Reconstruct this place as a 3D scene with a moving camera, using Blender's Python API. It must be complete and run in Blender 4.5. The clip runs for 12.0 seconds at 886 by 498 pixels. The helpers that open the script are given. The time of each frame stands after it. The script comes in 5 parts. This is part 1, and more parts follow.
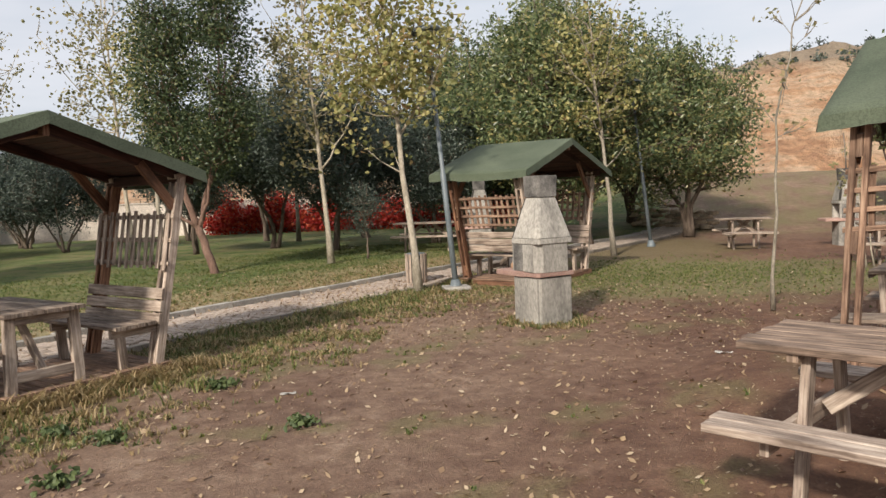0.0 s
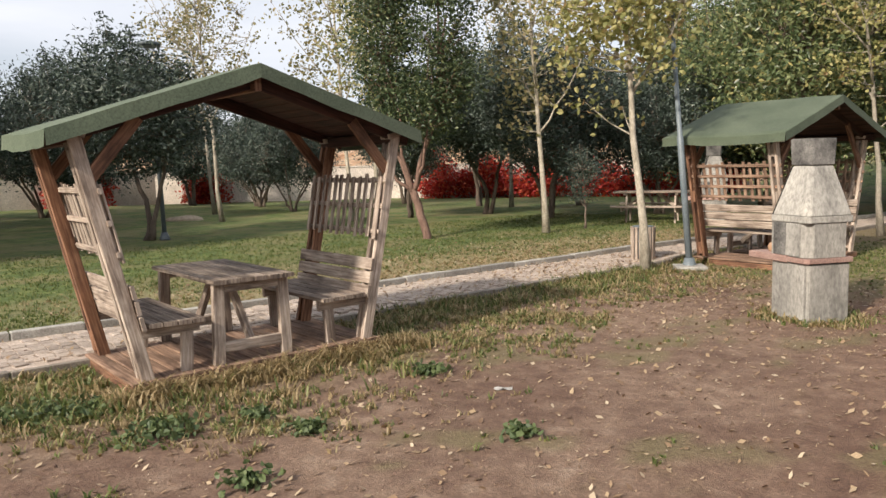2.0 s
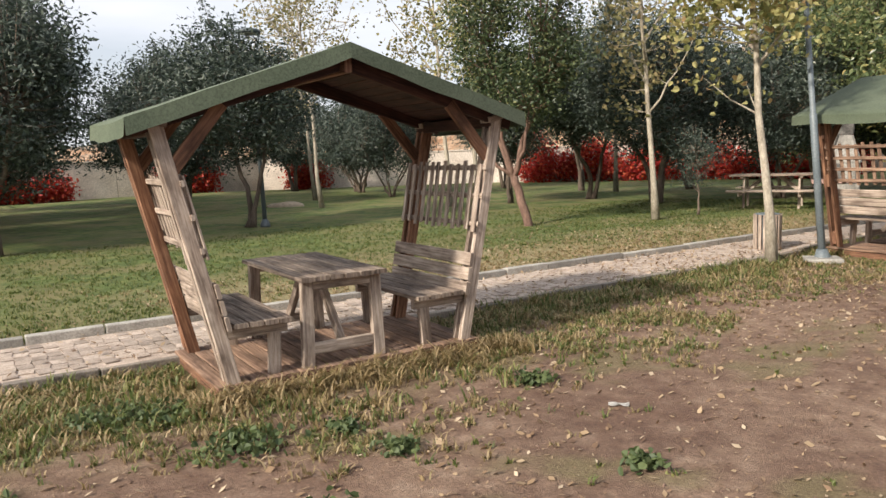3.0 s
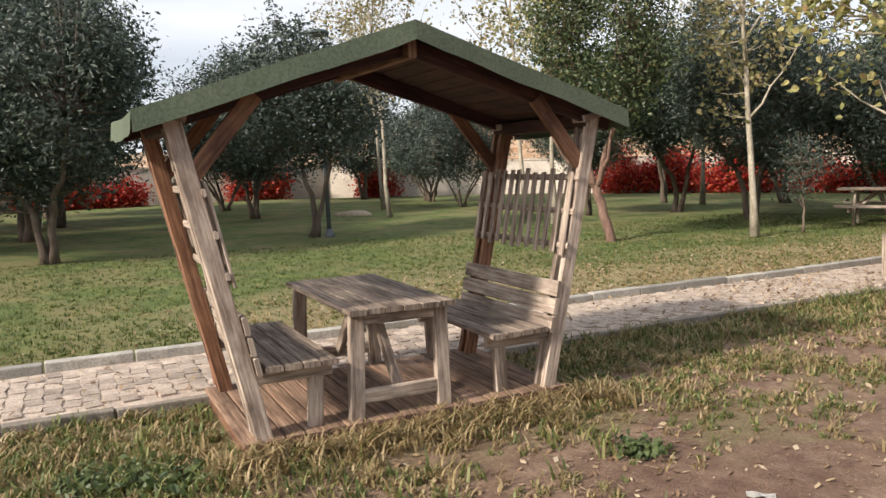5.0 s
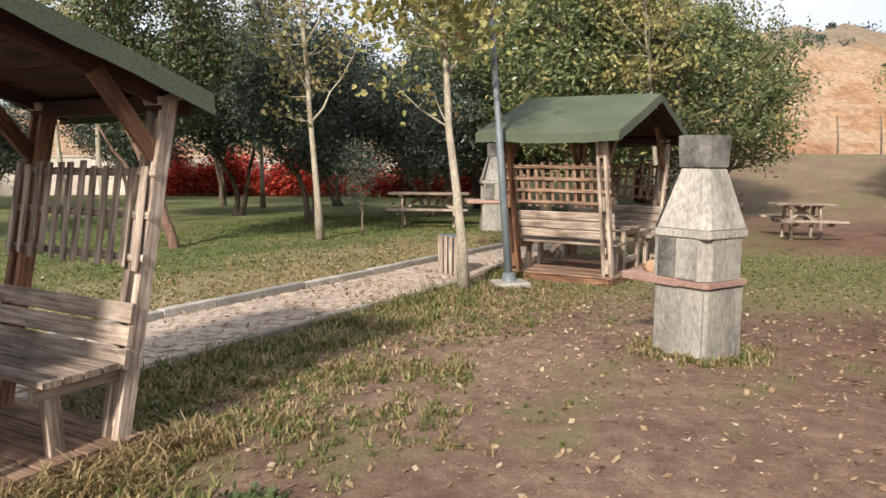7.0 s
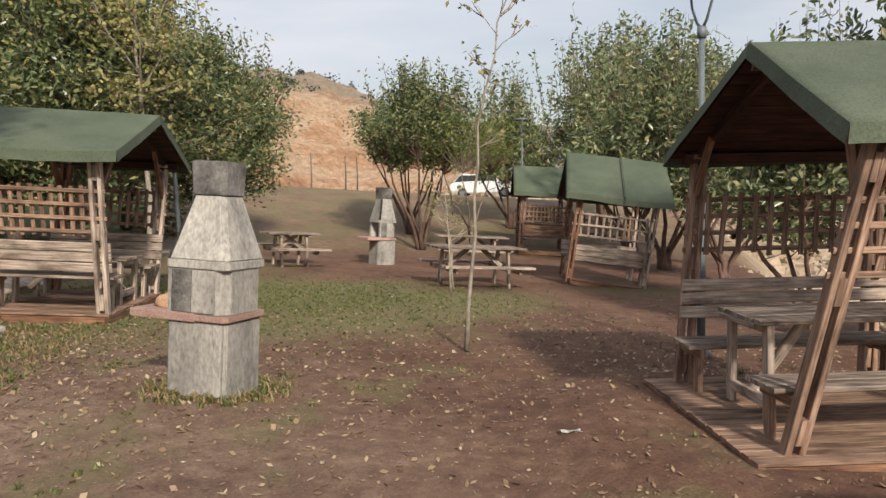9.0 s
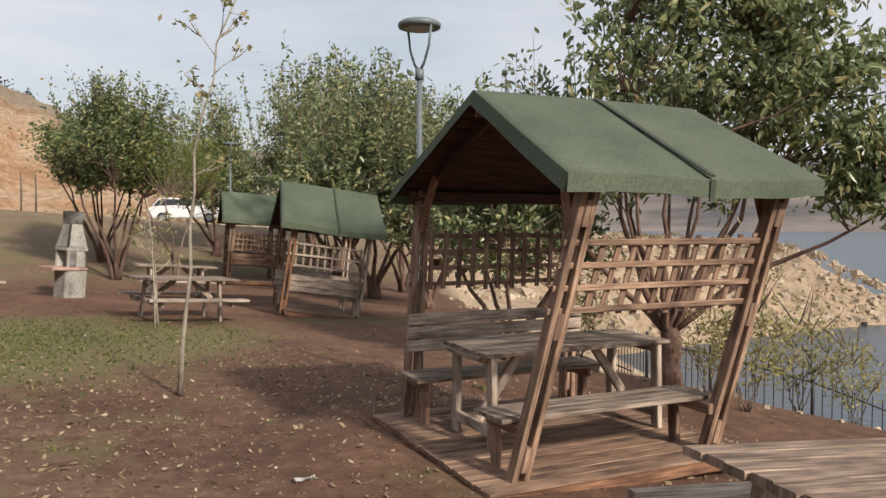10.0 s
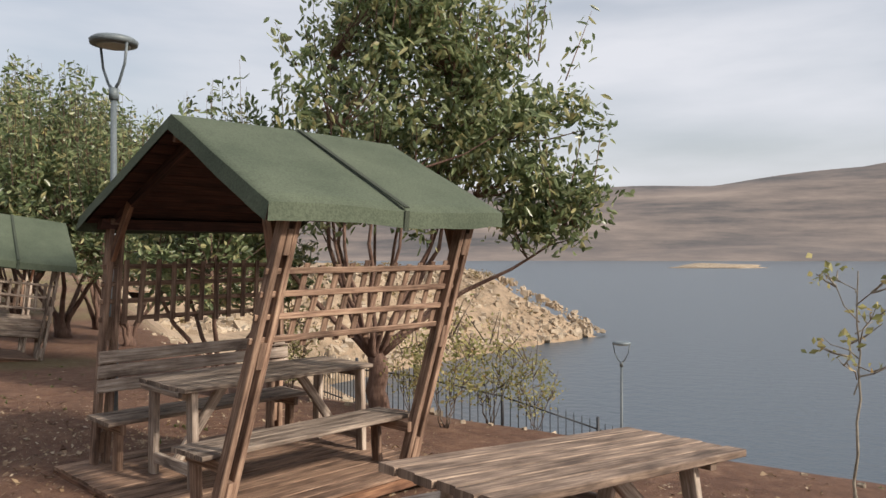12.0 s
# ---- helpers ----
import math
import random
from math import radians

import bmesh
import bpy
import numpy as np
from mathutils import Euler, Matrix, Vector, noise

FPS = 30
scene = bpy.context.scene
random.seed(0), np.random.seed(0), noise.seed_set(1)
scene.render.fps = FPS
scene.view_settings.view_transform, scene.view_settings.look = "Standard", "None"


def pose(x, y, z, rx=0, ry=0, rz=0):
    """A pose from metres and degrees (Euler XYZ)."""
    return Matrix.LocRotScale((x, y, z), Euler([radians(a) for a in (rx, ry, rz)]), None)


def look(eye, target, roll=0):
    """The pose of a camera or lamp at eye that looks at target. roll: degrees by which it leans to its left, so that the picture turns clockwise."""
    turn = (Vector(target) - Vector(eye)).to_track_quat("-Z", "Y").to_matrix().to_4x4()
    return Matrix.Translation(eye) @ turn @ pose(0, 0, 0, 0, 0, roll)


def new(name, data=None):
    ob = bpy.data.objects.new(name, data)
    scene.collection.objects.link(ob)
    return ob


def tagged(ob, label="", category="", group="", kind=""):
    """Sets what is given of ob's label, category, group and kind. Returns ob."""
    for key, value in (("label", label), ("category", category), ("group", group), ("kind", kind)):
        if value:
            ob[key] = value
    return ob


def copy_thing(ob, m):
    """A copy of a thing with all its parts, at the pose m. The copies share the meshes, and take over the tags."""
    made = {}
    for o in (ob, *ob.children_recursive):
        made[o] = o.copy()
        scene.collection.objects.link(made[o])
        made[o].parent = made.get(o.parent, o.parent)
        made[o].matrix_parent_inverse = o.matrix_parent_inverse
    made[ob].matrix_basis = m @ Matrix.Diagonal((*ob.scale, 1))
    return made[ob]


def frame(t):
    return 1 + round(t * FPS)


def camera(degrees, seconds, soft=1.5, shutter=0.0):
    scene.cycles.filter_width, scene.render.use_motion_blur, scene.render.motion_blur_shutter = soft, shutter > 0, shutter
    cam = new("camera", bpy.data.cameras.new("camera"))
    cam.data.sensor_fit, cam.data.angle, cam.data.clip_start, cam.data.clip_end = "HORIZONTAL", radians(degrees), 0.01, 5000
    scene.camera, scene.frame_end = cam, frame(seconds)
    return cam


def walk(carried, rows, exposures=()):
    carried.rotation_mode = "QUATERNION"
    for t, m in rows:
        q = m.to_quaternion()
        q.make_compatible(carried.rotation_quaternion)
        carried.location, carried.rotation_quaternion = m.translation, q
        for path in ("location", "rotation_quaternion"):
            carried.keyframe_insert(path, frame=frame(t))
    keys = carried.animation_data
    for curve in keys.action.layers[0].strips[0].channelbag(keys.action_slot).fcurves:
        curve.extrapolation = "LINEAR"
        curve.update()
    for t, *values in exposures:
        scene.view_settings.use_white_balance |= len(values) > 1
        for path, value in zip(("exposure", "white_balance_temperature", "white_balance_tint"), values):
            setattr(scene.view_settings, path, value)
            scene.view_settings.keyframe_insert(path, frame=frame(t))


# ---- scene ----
cam = camera(60.4, 12.0)
# the ground slopes down to the lake: plan coordinates are tilted by GROUND into the upright world
GROUND = pose(0, 0, 0, 1.7, 3.4, 0)
PATH = [
    (0, (1.054, 0.204, 1.668), (0.674, 2.167, 1.601), -5.2),
    (0.5, (0.908, 0.419, 1.675), (0.432, 2.36, 1.609), -4.9),
    (1, (0.828, 0.651, 1.687), (0.264, 2.568, 1.605), -4.5),
    (1.5, (0.772, 0.933, 1.713), (-0.082, 2.739, 1.621), -4.0),
    (2, (0.561, 1.181, 1.719), (-0.336, 2.964, 1.605), -3.7),
    (2.5, (0.373, 1.428, 1.745), (-0.573, 3.184, 1.598), -3.7),
    (3, (0.242, 1.699, 1.778), (-0.879, 3.349, 1.638), -4.0),
    (5, (-0.472, 2.62, 1.821), (-1.739, 4.163, 1.716), -3.2),
    (5.5, (-0.646, 2.721, 1.849), (-1.908, 4.269, 1.738), -3.5),
    (6, (-0.719, 2.903, 1.843), (-1.88, 4.527, 1.726), -3.0),
    (6.5, (-0.868, 3.086, 1.83), (-1.642, 4.925, 1.698), -2.4),
    (7, (-1.027, 3.281, 1.822), (-1.258, 5.261, 1.664), -2.8),
    (7.5, (-1.105, 3.471, 1.867), (-0.924, 5.457, 1.71), -2.5),
    (7.7, (-1.12, 3.524, 1.865), (-0.777, 5.489, 1.718), -2.1),
    (9.3, (-1.209, 3.836, 1.825), (-0.011, 5.433, 1.701), -0.9),
    (9.5, (-1.222, 3.903, 1.841), (0.105, 5.396, 1.728), -0.7),
    (10, (-1.204, 4.03, 1.896), (0.391, 5.235, 1.827), 0.1),
    (10.5, (-1.225, 4.083, 1.888), (0.536, 5.03, 1.883), 1.4),
    (11, (-1.21, 4.08, 1.878), (0.654, 4.803, 1.889), 1.3),
    (11.5, (-1.191, 4.029, 1.888), (0.71, 4.652, 1.9), 0.9),
    (12, (-1.226, 3.932, 1.884), (0.698, 4.478, 1.895), -0.1),
]
walk(cam, [(t, look(eye, target, roll)) for t, eye, target, roll in PATH],
     exposures=[(0.0, 0.44), (0.5, 0.55), (1.5, 0.62), (2.5, 0.72), (5.5, 0.78), (7.0, 0.74), (8.5, 0.44), (10.0, 0.33), (12.0, 0.34)])

# ---- light ----
SUN_ELEV, SUN_BEARING = 32.0, 193.0      # bearing clockwise from +y
world = bpy.data.worlds.new("sky")
scene.world = world
world.use_nodes = True
wn, wl = world.node_tree.nodes, world.node_tree.links
bg = wn["Background"]
sky = wn.new("ShaderNodeTexSky")
sky.sky_type, sky.sun_disc = "NISHITA", False
sky.sun_elevation, sky.sun_rotation = radians(SUN_ELEV), radians(SUN_BEARING)
sky.dust_density, sky.air_density = 3.0, 1.2
# thin high cloud over the whole sky
wtc = wn.new("ShaderNodeTexCoord")
wmp = wn.new("ShaderNodeMapping")
wmp.inputs["Scale"].default_value = (1.0, 1.0, 5.0)
wnz = wn.new("ShaderNodeTexNoise")
wnz.inputs["Scale"].default_value, wnz.inputs["Detail"].default_value = 2.2, 6
wrp = wn.new("ShaderNodeValToRGB")
wrp.color_ramp.elements[0].position, wrp.color_ramp.elements[0].color = 0.33, (0.52, 0.52, 0.52, 1)
wrp.color_ramp.elements[1].position, wrp.color_ramp.elements[1].color = 0.66, (0.95, 0.95, 0.95, 1)
wmx = wn.new("ShaderNodeMix")
wmx.data_type = "RGBA"
wl.new(wtc.outputs["Generated"], wmp.inputs["Vector"])
wl.new(wmp.outputs["Vector"], wnz.inputs["Vector"])
wl.new(wnz.outputs["Fac"], wrp.inputs["Fac"])
wl.new(wrp.outputs["Color"], wmx.inputs["Factor"])
wl.new(sky.outputs["Color"], wmx.inputs[6])
wmx.inputs[7].default_value = (7.0, 7.1, 7.6, 1)
wl.new(wmx.outputs[2], bg.inputs["Color"])
bg.inputs["Strength"].default_value = 0.09

sun_data = bpy.data.lights.new("sun", "SUN")
sun_data.energy, sun_data.angle, sun_data.color = 3.7, radians(4.0), (1.0, 0.90, 0.77)
sun = new("sun", sun_data)
_b, _e = radians(SUN_BEARING), radians(SUN_ELEV)
sun.matrix_world = look((math.sin(_b) * math.cos(_e) * 60, math.cos(_b) * math.cos(_e) * 60, math.sin(_e) * 60), (0, 0, 0))


# ---- materials ----
def material(name, rough=0.85, metal=0.0):
    m = bpy.data.materials.new(name)
    m.use_nodes = True
    n, l = m.node_tree.nodes, m.node_tree.links
    b = n["Principled BSDF"]
    b.inputs["Roughness"].default_value, b.inputs["Metallic"].default_value = rough, metal
    return m, n, l, b


def ramp(n, stops):
    r = n.new("ShaderNodeValToRGB")
    e = r.color_ramp.elements
    while len(e) < len(stops):
        e.new(0.5)
    for k, (p, c) in enumerate(stops):
        e[k].position, e[k].color = p, (*c, 1)
    return r


def noise_tex(n, l, scale, detail=5, vector=None, rough=0.6):
    t = n.new("ShaderNodeTexNoise")
    t.inputs["Scale"].default_value, t.inputs["Detail"].default_value, t.inputs["Roughness"].default_value = scale, detail, rough
    if vector is not None:
        l.new(vector, t.inputs["Vector"])
    return t


def mix(n, l, kind, fac, a, b):
    x = n.new("ShaderNodeMix")
    x.data_type, x.blend_type = "RGBA", kind
    for socket, v in ((x.inputs[0], fac), (x.inputs[6], a), (x.inputs[7], b)):
        if isinstance(v, (int, float)):
            socket.default_value = v
        elif isinstance(v, tuple):
            socket.default_value = (*v, 1)
        else:
            l.new(v, socket)
    return x.outputs[2]


def bump(n, l, b, height, strength=0.4, dist=0.01):
    k = n.new("ShaderNodeBump")
    k.inputs["Strength"].default_value, k.inputs["Distance"].default_value = strength, dist
    l.new(height, k.inputs["Height"])
    l.new(k.outputs["Normal"], b.inputs["Normal"])


def speckled(name, stops, scale=6.0, fine=60.0, rough=0.9, bumps=0.5, bdist=0.01, stretch=(1, 1, 1), vary=0.25):
    """Two scales of noise on object coordinates, and a little difference from object to object."""
    m, n, l, b = material(name, rough)
    tc = n.new("ShaderNodeTexCoord")
    mp = n.new("ShaderNodeMapping")
    mp.inputs["Scale"].default_value = stretch
    l.new(tc.outputs["Object"], mp.inputs["Vector"])
    oi = n.new("ShaderNodeObjectInfo")
    add = n.new("ShaderNodeVectorMath")
    add.operation = "ADD"
    sc = n.new("ShaderNodeVectorMath")
    sc.operation = "SCALE"
    cx = n.new("ShaderNodeCombineXYZ")
    l.new(oi.outputs["Random"], cx.inputs[0])
    l.new(oi.outputs["Random"], cx.inputs[1])
    l.new(cx.outputs[0], sc.inputs[0])
    sc.inputs["Scale"].default_value = 37.0
    l.new(mp.outputs[0], add.inputs[0])
    l.new(sc.outputs[0], add.inputs[1])
    v = add.outputs[0]
    big = noise_tex(n, l, scale, 5, v)
    r = ramp(n, stops)
    l.new(big.outputs["Fac"], r.inputs[0])
    small = noise_tex(n, l, fine, 6, v, 0.7)
    r2 = ramp(n, [(0.3, (0.55, 0.55, 0.55)), (0.62, (1.15, 1.15, 1.15))])
    l.new(small.outputs["Fac"], r2.inputs[0])
    c = mix(n, l, "MULTIPLY", 1.0, r.outputs[0], r2.outputs[0])
    if vary:
        r3 = ramp(n, [(0.0, (1 - vary,) * 3), (1.0, (1 + vary,) * 3)])
        l.new(oi.outputs["Random"], r3.inputs[0])
        c = mix(n, l, "MULTIPLY", 1.0, c, r3.outputs[0])
    l.new(c, b.inputs["Base Color"])
    bump(n, l, b, small.outputs["Fac"], bumps, bdist)
    return m


def wood(name, pale, mid, dark, rough=0.85, vary=0.3):
    """Weathered timber, the grain along local x of the boards (stretched noise on all axes by the longest)."""
    m, n, l, b = material(name, rough)
    uv = n.new("ShaderNodeUVMap")
    oi = n.new("ShaderNodeObjectInfo")
    isl = n.new("ShaderNodeNewGeometry")
    sc = n.new("ShaderNodeVectorMath")
    sc.operation = "SCALE"
    cx = n.new("ShaderNodeCombineXYZ")
    l.new(oi.outputs["Random"], cx.inputs[0])
    l.new(isl.outputs["Random Per Island"], cx.inputs[1])
    l.new(cx.outputs[0], sc.inputs[0])
    sc.inputs["Scale"].default_value = 53.0
    add = n.new("ShaderNodeVectorMath")
    add.operation = "ADD"
    l.new(uv.outputs[0], add.inputs[0])
    l.new(sc.outputs[0], add.inputs[1])
    mp = n.new("ShaderNodeMapping")
    mp.inputs["Scale"].default_value = (2.5, 45, 1)
    l.new(add.outputs[0], mp.inputs["Vector"])
    grain = noise_tex(n, l, 1.0, 6, mp.outputs[0], 0.65)
    r = ramp(n, [(0.33, dark), (0.5, mid), (0.66, pale)])
    l.new(grain.outputs["Fac"], r.inputs[0])
    mp2 = n.new("ShaderNodeMapping")
    mp2.inputs["Scale"].default_value = (2.2, 6, 1)
    l.new(add.outputs[0], mp2.inputs["Vector"])
    stain = noise_tex(n, l, 1.0, 4, mp2.outputs[0])
    r2 = ramp(n, [(0.32, (0.36, 0.32, 0.3)), (0.48, (0.85, 0.82, 0.8)), (0.62, (1.18, 1.16, 1.13))])
    l.new(stain.outputs["Fac"], r2.inputs[0])
    c = mix(n, l, "MULTIPLY", 1.0, r.outputs[0], r2.outputs[0])
    r3 = ramp(n, [(0.0, (1 - vary,) * 3), (1.0, (1 + vary,) * 3)])
    l.new(isl.outputs["Random Per Island"], r3.inputs[0])
    c = mix(n, l, "MULTIPLY", 1.0, c, r3.outputs[0])
    l.new(c, b.inputs["Base Color"])
    bump(n, l, b, grain.outputs["Fac"], 0.5, 0.006)
    return m


WOOD = wood("weathered_timber", (0.52, 0.45, 0.385), (0.36, 0.295, 0.245), (0.17, 0.125, 0.098))
WOOD_BROWN = wood("brown_weathered_timber", (0.36, 0.255, 0.185), (0.235, 0.15, 0.105), (0.09, 0.052, 0.036))
WOOD_GREY = wood("grey_table_timber", (0.38, 0.315, 0.26), (0.225, 0.178, 0.143), (0.08, 0.06, 0.048))
WOOD_TABLE = wood("brown_grey_table_timber", (0.36, 0.275, 0.21), (0.215, 0.155, 0.118), (0.075, 0.053, 0.04))
WOOD_RED = wood("brown_stained_timber", (0.30, 0.17, 0.10), (0.19, 0.095, 0.055), (0.08, 0.035, 0.022))
WOOD_DECK = wood("worn_deck_timber", (0.34, 0.235, 0.17), (0.23, 0.145, 0.10), (0.10, 0.06, 0.04))
# red-brown roof timber, deepened in colour by the shade under the roof
WOOD_SHADED = wood("shaded_roof_boards", (0.085, 0.034, 0.022), (0.05, 0.019, 0.013), (0.026, 0.010, 0.007))
FELT = speckled("green_roof_felt", [(0.3, (0.062, 0.082, 0.052)), (0.7, (0.105, 0.128, 0.085))], 1.3, 60, 0.9, 0.15, 0.002)
FELT_DARK = speckled("dark_felt_joint", [(0.3, (0.03, 0.04, 0.028)), (0.7, (0.05, 0.06, 0.04))], 4.0, 90, 0.9)
CONCRETE = speckled("weathered_concrete", [(0.28, (0.17, 0.16, 0.145)), (0.45, (0.30, 0.285, 0.258)), (0.6, (0.37, 0.35, 0.315)), (0.75, (0.43, 0.405, 0.36))], 2.6, 24, 0.9, 0.3, 0.003, (1.2, 1.2, 0.6), 0.12)
SOOT = speckled("sooty_concrete", [(0.35, (0.05, 0.047, 0.045)), (0.65, (0.22, 0.21, 0.195))], 4.0, 40, 0.95, 0.4, 0.004)
PINKTILE = speckled("pink_shelf_slab", [(0.3, (0.33, 0.2, 0.165)), (0.7, (0.46, 0.31, 0.26))], 5.0, 60, 0.8, 0.3, 0.003)
KERB = speckled("concrete_kerb", [(0.3, (0.26, 0.245, 0.22)), (0.7, (0.39, 0.37, 0.335))], 5.0, 60, 0.9, 0.4, 0.004)
KERB_WORN = speckled("worn_edging", [(0.3, (0.17, 0.145, 0.12)), (0.7, (0.30, 0.26, 0.22))], 5.0, 60, 0.9, 0.4, 0.004)
PAVER = speckled("concrete_pavers", [(0.3, (0.28, 0.225, 0.185)), (0.5, (0.39, 0.32, 0.265)), (0.7, (0.49, 0.41, 0.35))], 6.0, 60, 0.9, 0.4, 0.004)
STEEL = speckled("grey_painted_steel", [(0.3, (0.10, 0.125, 0.14)), (0.7, (0.15, 0.175, 0.19))], 5.0, 60, 0.5, 0.1, 0.002)
LAMPGLASS = speckled("pale_lamp_cover", [(0.3, (0.5, 0.49, 0.46)), (0.7, (0.6, 0.59, 0.56))], 5.0, 60, 0.35, 0.05, 0.002)
IRON = speckled("black_iron", [(0.3, (0.018, 0.02, 0.025)), (0.7, (0.035, 0.038, 0.045))], 5.0, 60, 0.5, 0.1, 0.002)
STONE = speckled("pale_stone", [(0.3, (0.33, 0.255, 0.18)), (0.7, (0.56, 0.46, 0.345))], 0.7, 12, 0.95, 0.6, 0.02)
WALLPAINT = speckled("cream_wall", [(0.3, (0.50, 0.43, 0.37)), (0.7, (0.66, 0.59, 0.52))], 1.2, 20, 0.9, 0.3, 0.004)
BARK = speckled("grey_bark", [(0.3, (0.085, 0.062, 0.048)), (0.7, (0.2, 0.155, 0.12))], 6.0, 40, 0.95, 0.8, 0.02, (1, 1, 0.25))
BARK_RED = speckled("reddish_bark", [(0.3, (0.09, 0.05, 0.038)), (0.7, (0.23, 0.145, 0.11))], 6.0, 40, 0.95, 0.8, 0.02, (1, 1, 0.25))
BARK_PALE = speckled("pale_plane_bark", [(0.3, (0.22, 0.19, 0.145)), (0.7, (0.46, 0.41, 0.33))], 9.0, 40, 0.9, 0.5, 0.01, (1, 1, 0.4))
CARPAINT = speckled("white_car_paint", [(0.3, (0.72, 0.73, 0.74)), (0.7, (0.78, 0.79, 0.8))], 2.0, 30, 0.3, 0.02, 0.001)
RUBBER = speckled("black_rubber", [(0.3, (0.015, 0.015, 0.015)), (0.7, (0.03, 0.03, 0.03))], 8.0, 60, 0.85, 0.2, 0.002)
CARGLASS = speckled("dark_car_glass", [(0.3, (0.02, 0.022, 0.025)), (0.7, (0.035, 0.038, 0.04))], 2.0, 20, 0.08, 0.0, 0.001)
PAPER = speckled("white_paper", [(0.3, (0.68, 0.66, 0.62)), (0.7, (0.8, 0.78, 0.75))], 9.0, 60, 0.8, 0.3, 0.003)
CHAR = speckled("charred_wood", [(0.3, (0.012, 0.011, 0.01)), (0.7, (0.05, 0.045, 0.04))], 14.0, 60, 0.95, 0.6, 0.01)
EMBER = speckled("split_firewood", [(0.3, (0.45, 0.25, 0.14)), (0.7, (0.62, 0.4, 0.25))], 14.0, 60, 0.9, 0.6, 0.01)


def foliage(name, stops, through_light=0.35, rough=0.55):
    m, n, l, b = material(name, rough)
    g = n.new("ShaderNodeNewGeometry")
    r = ramp(n, stops)
    l.new(g.outputs["Random Per Island"], r.inputs[0])
    l.new(r.outputs[0], b.inputs["Base Color"])
    tr = n.new("ShaderNodeBsdfTranslucent")
    l.new(r.outputs[0], tr.inputs["Color"])
    ms = n.new("ShaderNodeMixShader")
    ms.inputs[0].default_value = through_light
    l.new(b.outputs[0], ms.inputs[1])
    l.new(tr.outputs[0], ms.inputs[2])
    l.new(ms.outputs[0], n["Material Output"].inputs["Surface"])
    return m


LEAF_OLIVE = foliage("olive_leaves", [(0.0, (0.02, 0.032, 0.026)), (0.55, (0.055, 0.078, 0.058)), (0.9, (0.12, 0.15, 0.12)), (1.0, (0.2, 0.23, 0.19))], 0.25, 0.45)
LEAF_GREEN = foliage("green_leaves", [(0.0, (0.05, 0.078, 0.034)), (0.45, (0.13, 0.175, 0.075)), (0.85, (0.29, 0.32, 0.15)), (1.0, (0.46, 0.38, 0.15))], 0.4, 0.32)
LEAF_ALMOND = foliage("almond_leaves", [(0.0, (0.07, 0.10, 0.045)), (0.4, (0.17, 0.22, 0.10)), (0.8, (0.34, 0.38, 0.2)), (1.0, (0.5, 0.45, 0.22))], 0.45, 0.3)
LEAF_POPLAR = foliage("poplar_leaves", [(0.0, (0.026, 0.046, 0.022)), (0.6, (0.072, 0.105, 0.046)), (0.92, (0.15, 0.18, 0.08)), (1.0, (0.26, 0.25, 0.10))], 0.3, 0.42)
LEAF_YELLOW = foliage("yellowing_leaves", [(0.0, (0.19, 0.21, 0.075)), (0.5, (0.36, 0.345, 0.135)), (0.85, (0.52, 0.46, 0.2)), (1.0, (0.34, 0.22, 0.10))], 0.45)
LEAF_PLANE = foliage("autumn_plane_leaves", [(0.0, (0.14, 0.14, 0.06)), (0.5, (0.30, 0.28, 0.13)), (1.0, (0.45, 0.36, 0.19))], 0.45)
LEAF_RED = foliage("red_creeper_leaves", [(0.0, (0.24, 0.016, 0.016)), (0.6, (0.50, 0.045, 0.035)), (1.0, (0.6, 0.15, 0.06))], 0.45)
GRASS_GREEN = foliage("green_grass_blades", [(0.0, (0.06, 0.09, 0.022)), (0.6, (0.145, 0.18, 0.05)), (1.0, (0.3, 0.28, 0.11))], 0.35)
GRASS_LAWN = foliage("lawn_blades", [(0.0, (0.05, 0.082, 0.018)), (0.6, (0.115, 0.15, 0.036)), (1.0, (0.26, 0.25, 0.09))], 0.35)
GRASS_DRY = foliage("dry_grass_blades", [(0.0, (0.16, 0.13, 0.05)), (0.5, (0.3, 0.225, 0.11)), (1.0, (0.46, 0.35, 0.2))], 0.3)
LITTER = foliage("fallen_leaves", [(0.0, (0.13, 0.075, 0.045)), (0.4, (0.27, 0.175, 0.10)), (0.75, (0.38, 0.275, 0.165)), (1.0, (0.52, 0.42, 0.30))], 0.15)


# ---- building helpers ----
def smooth(a, b, x):
    k = np.clip((np.asarray(x, float) - a) / (b - a), 0, 1)
    return k * k * (3 - 2 * k)


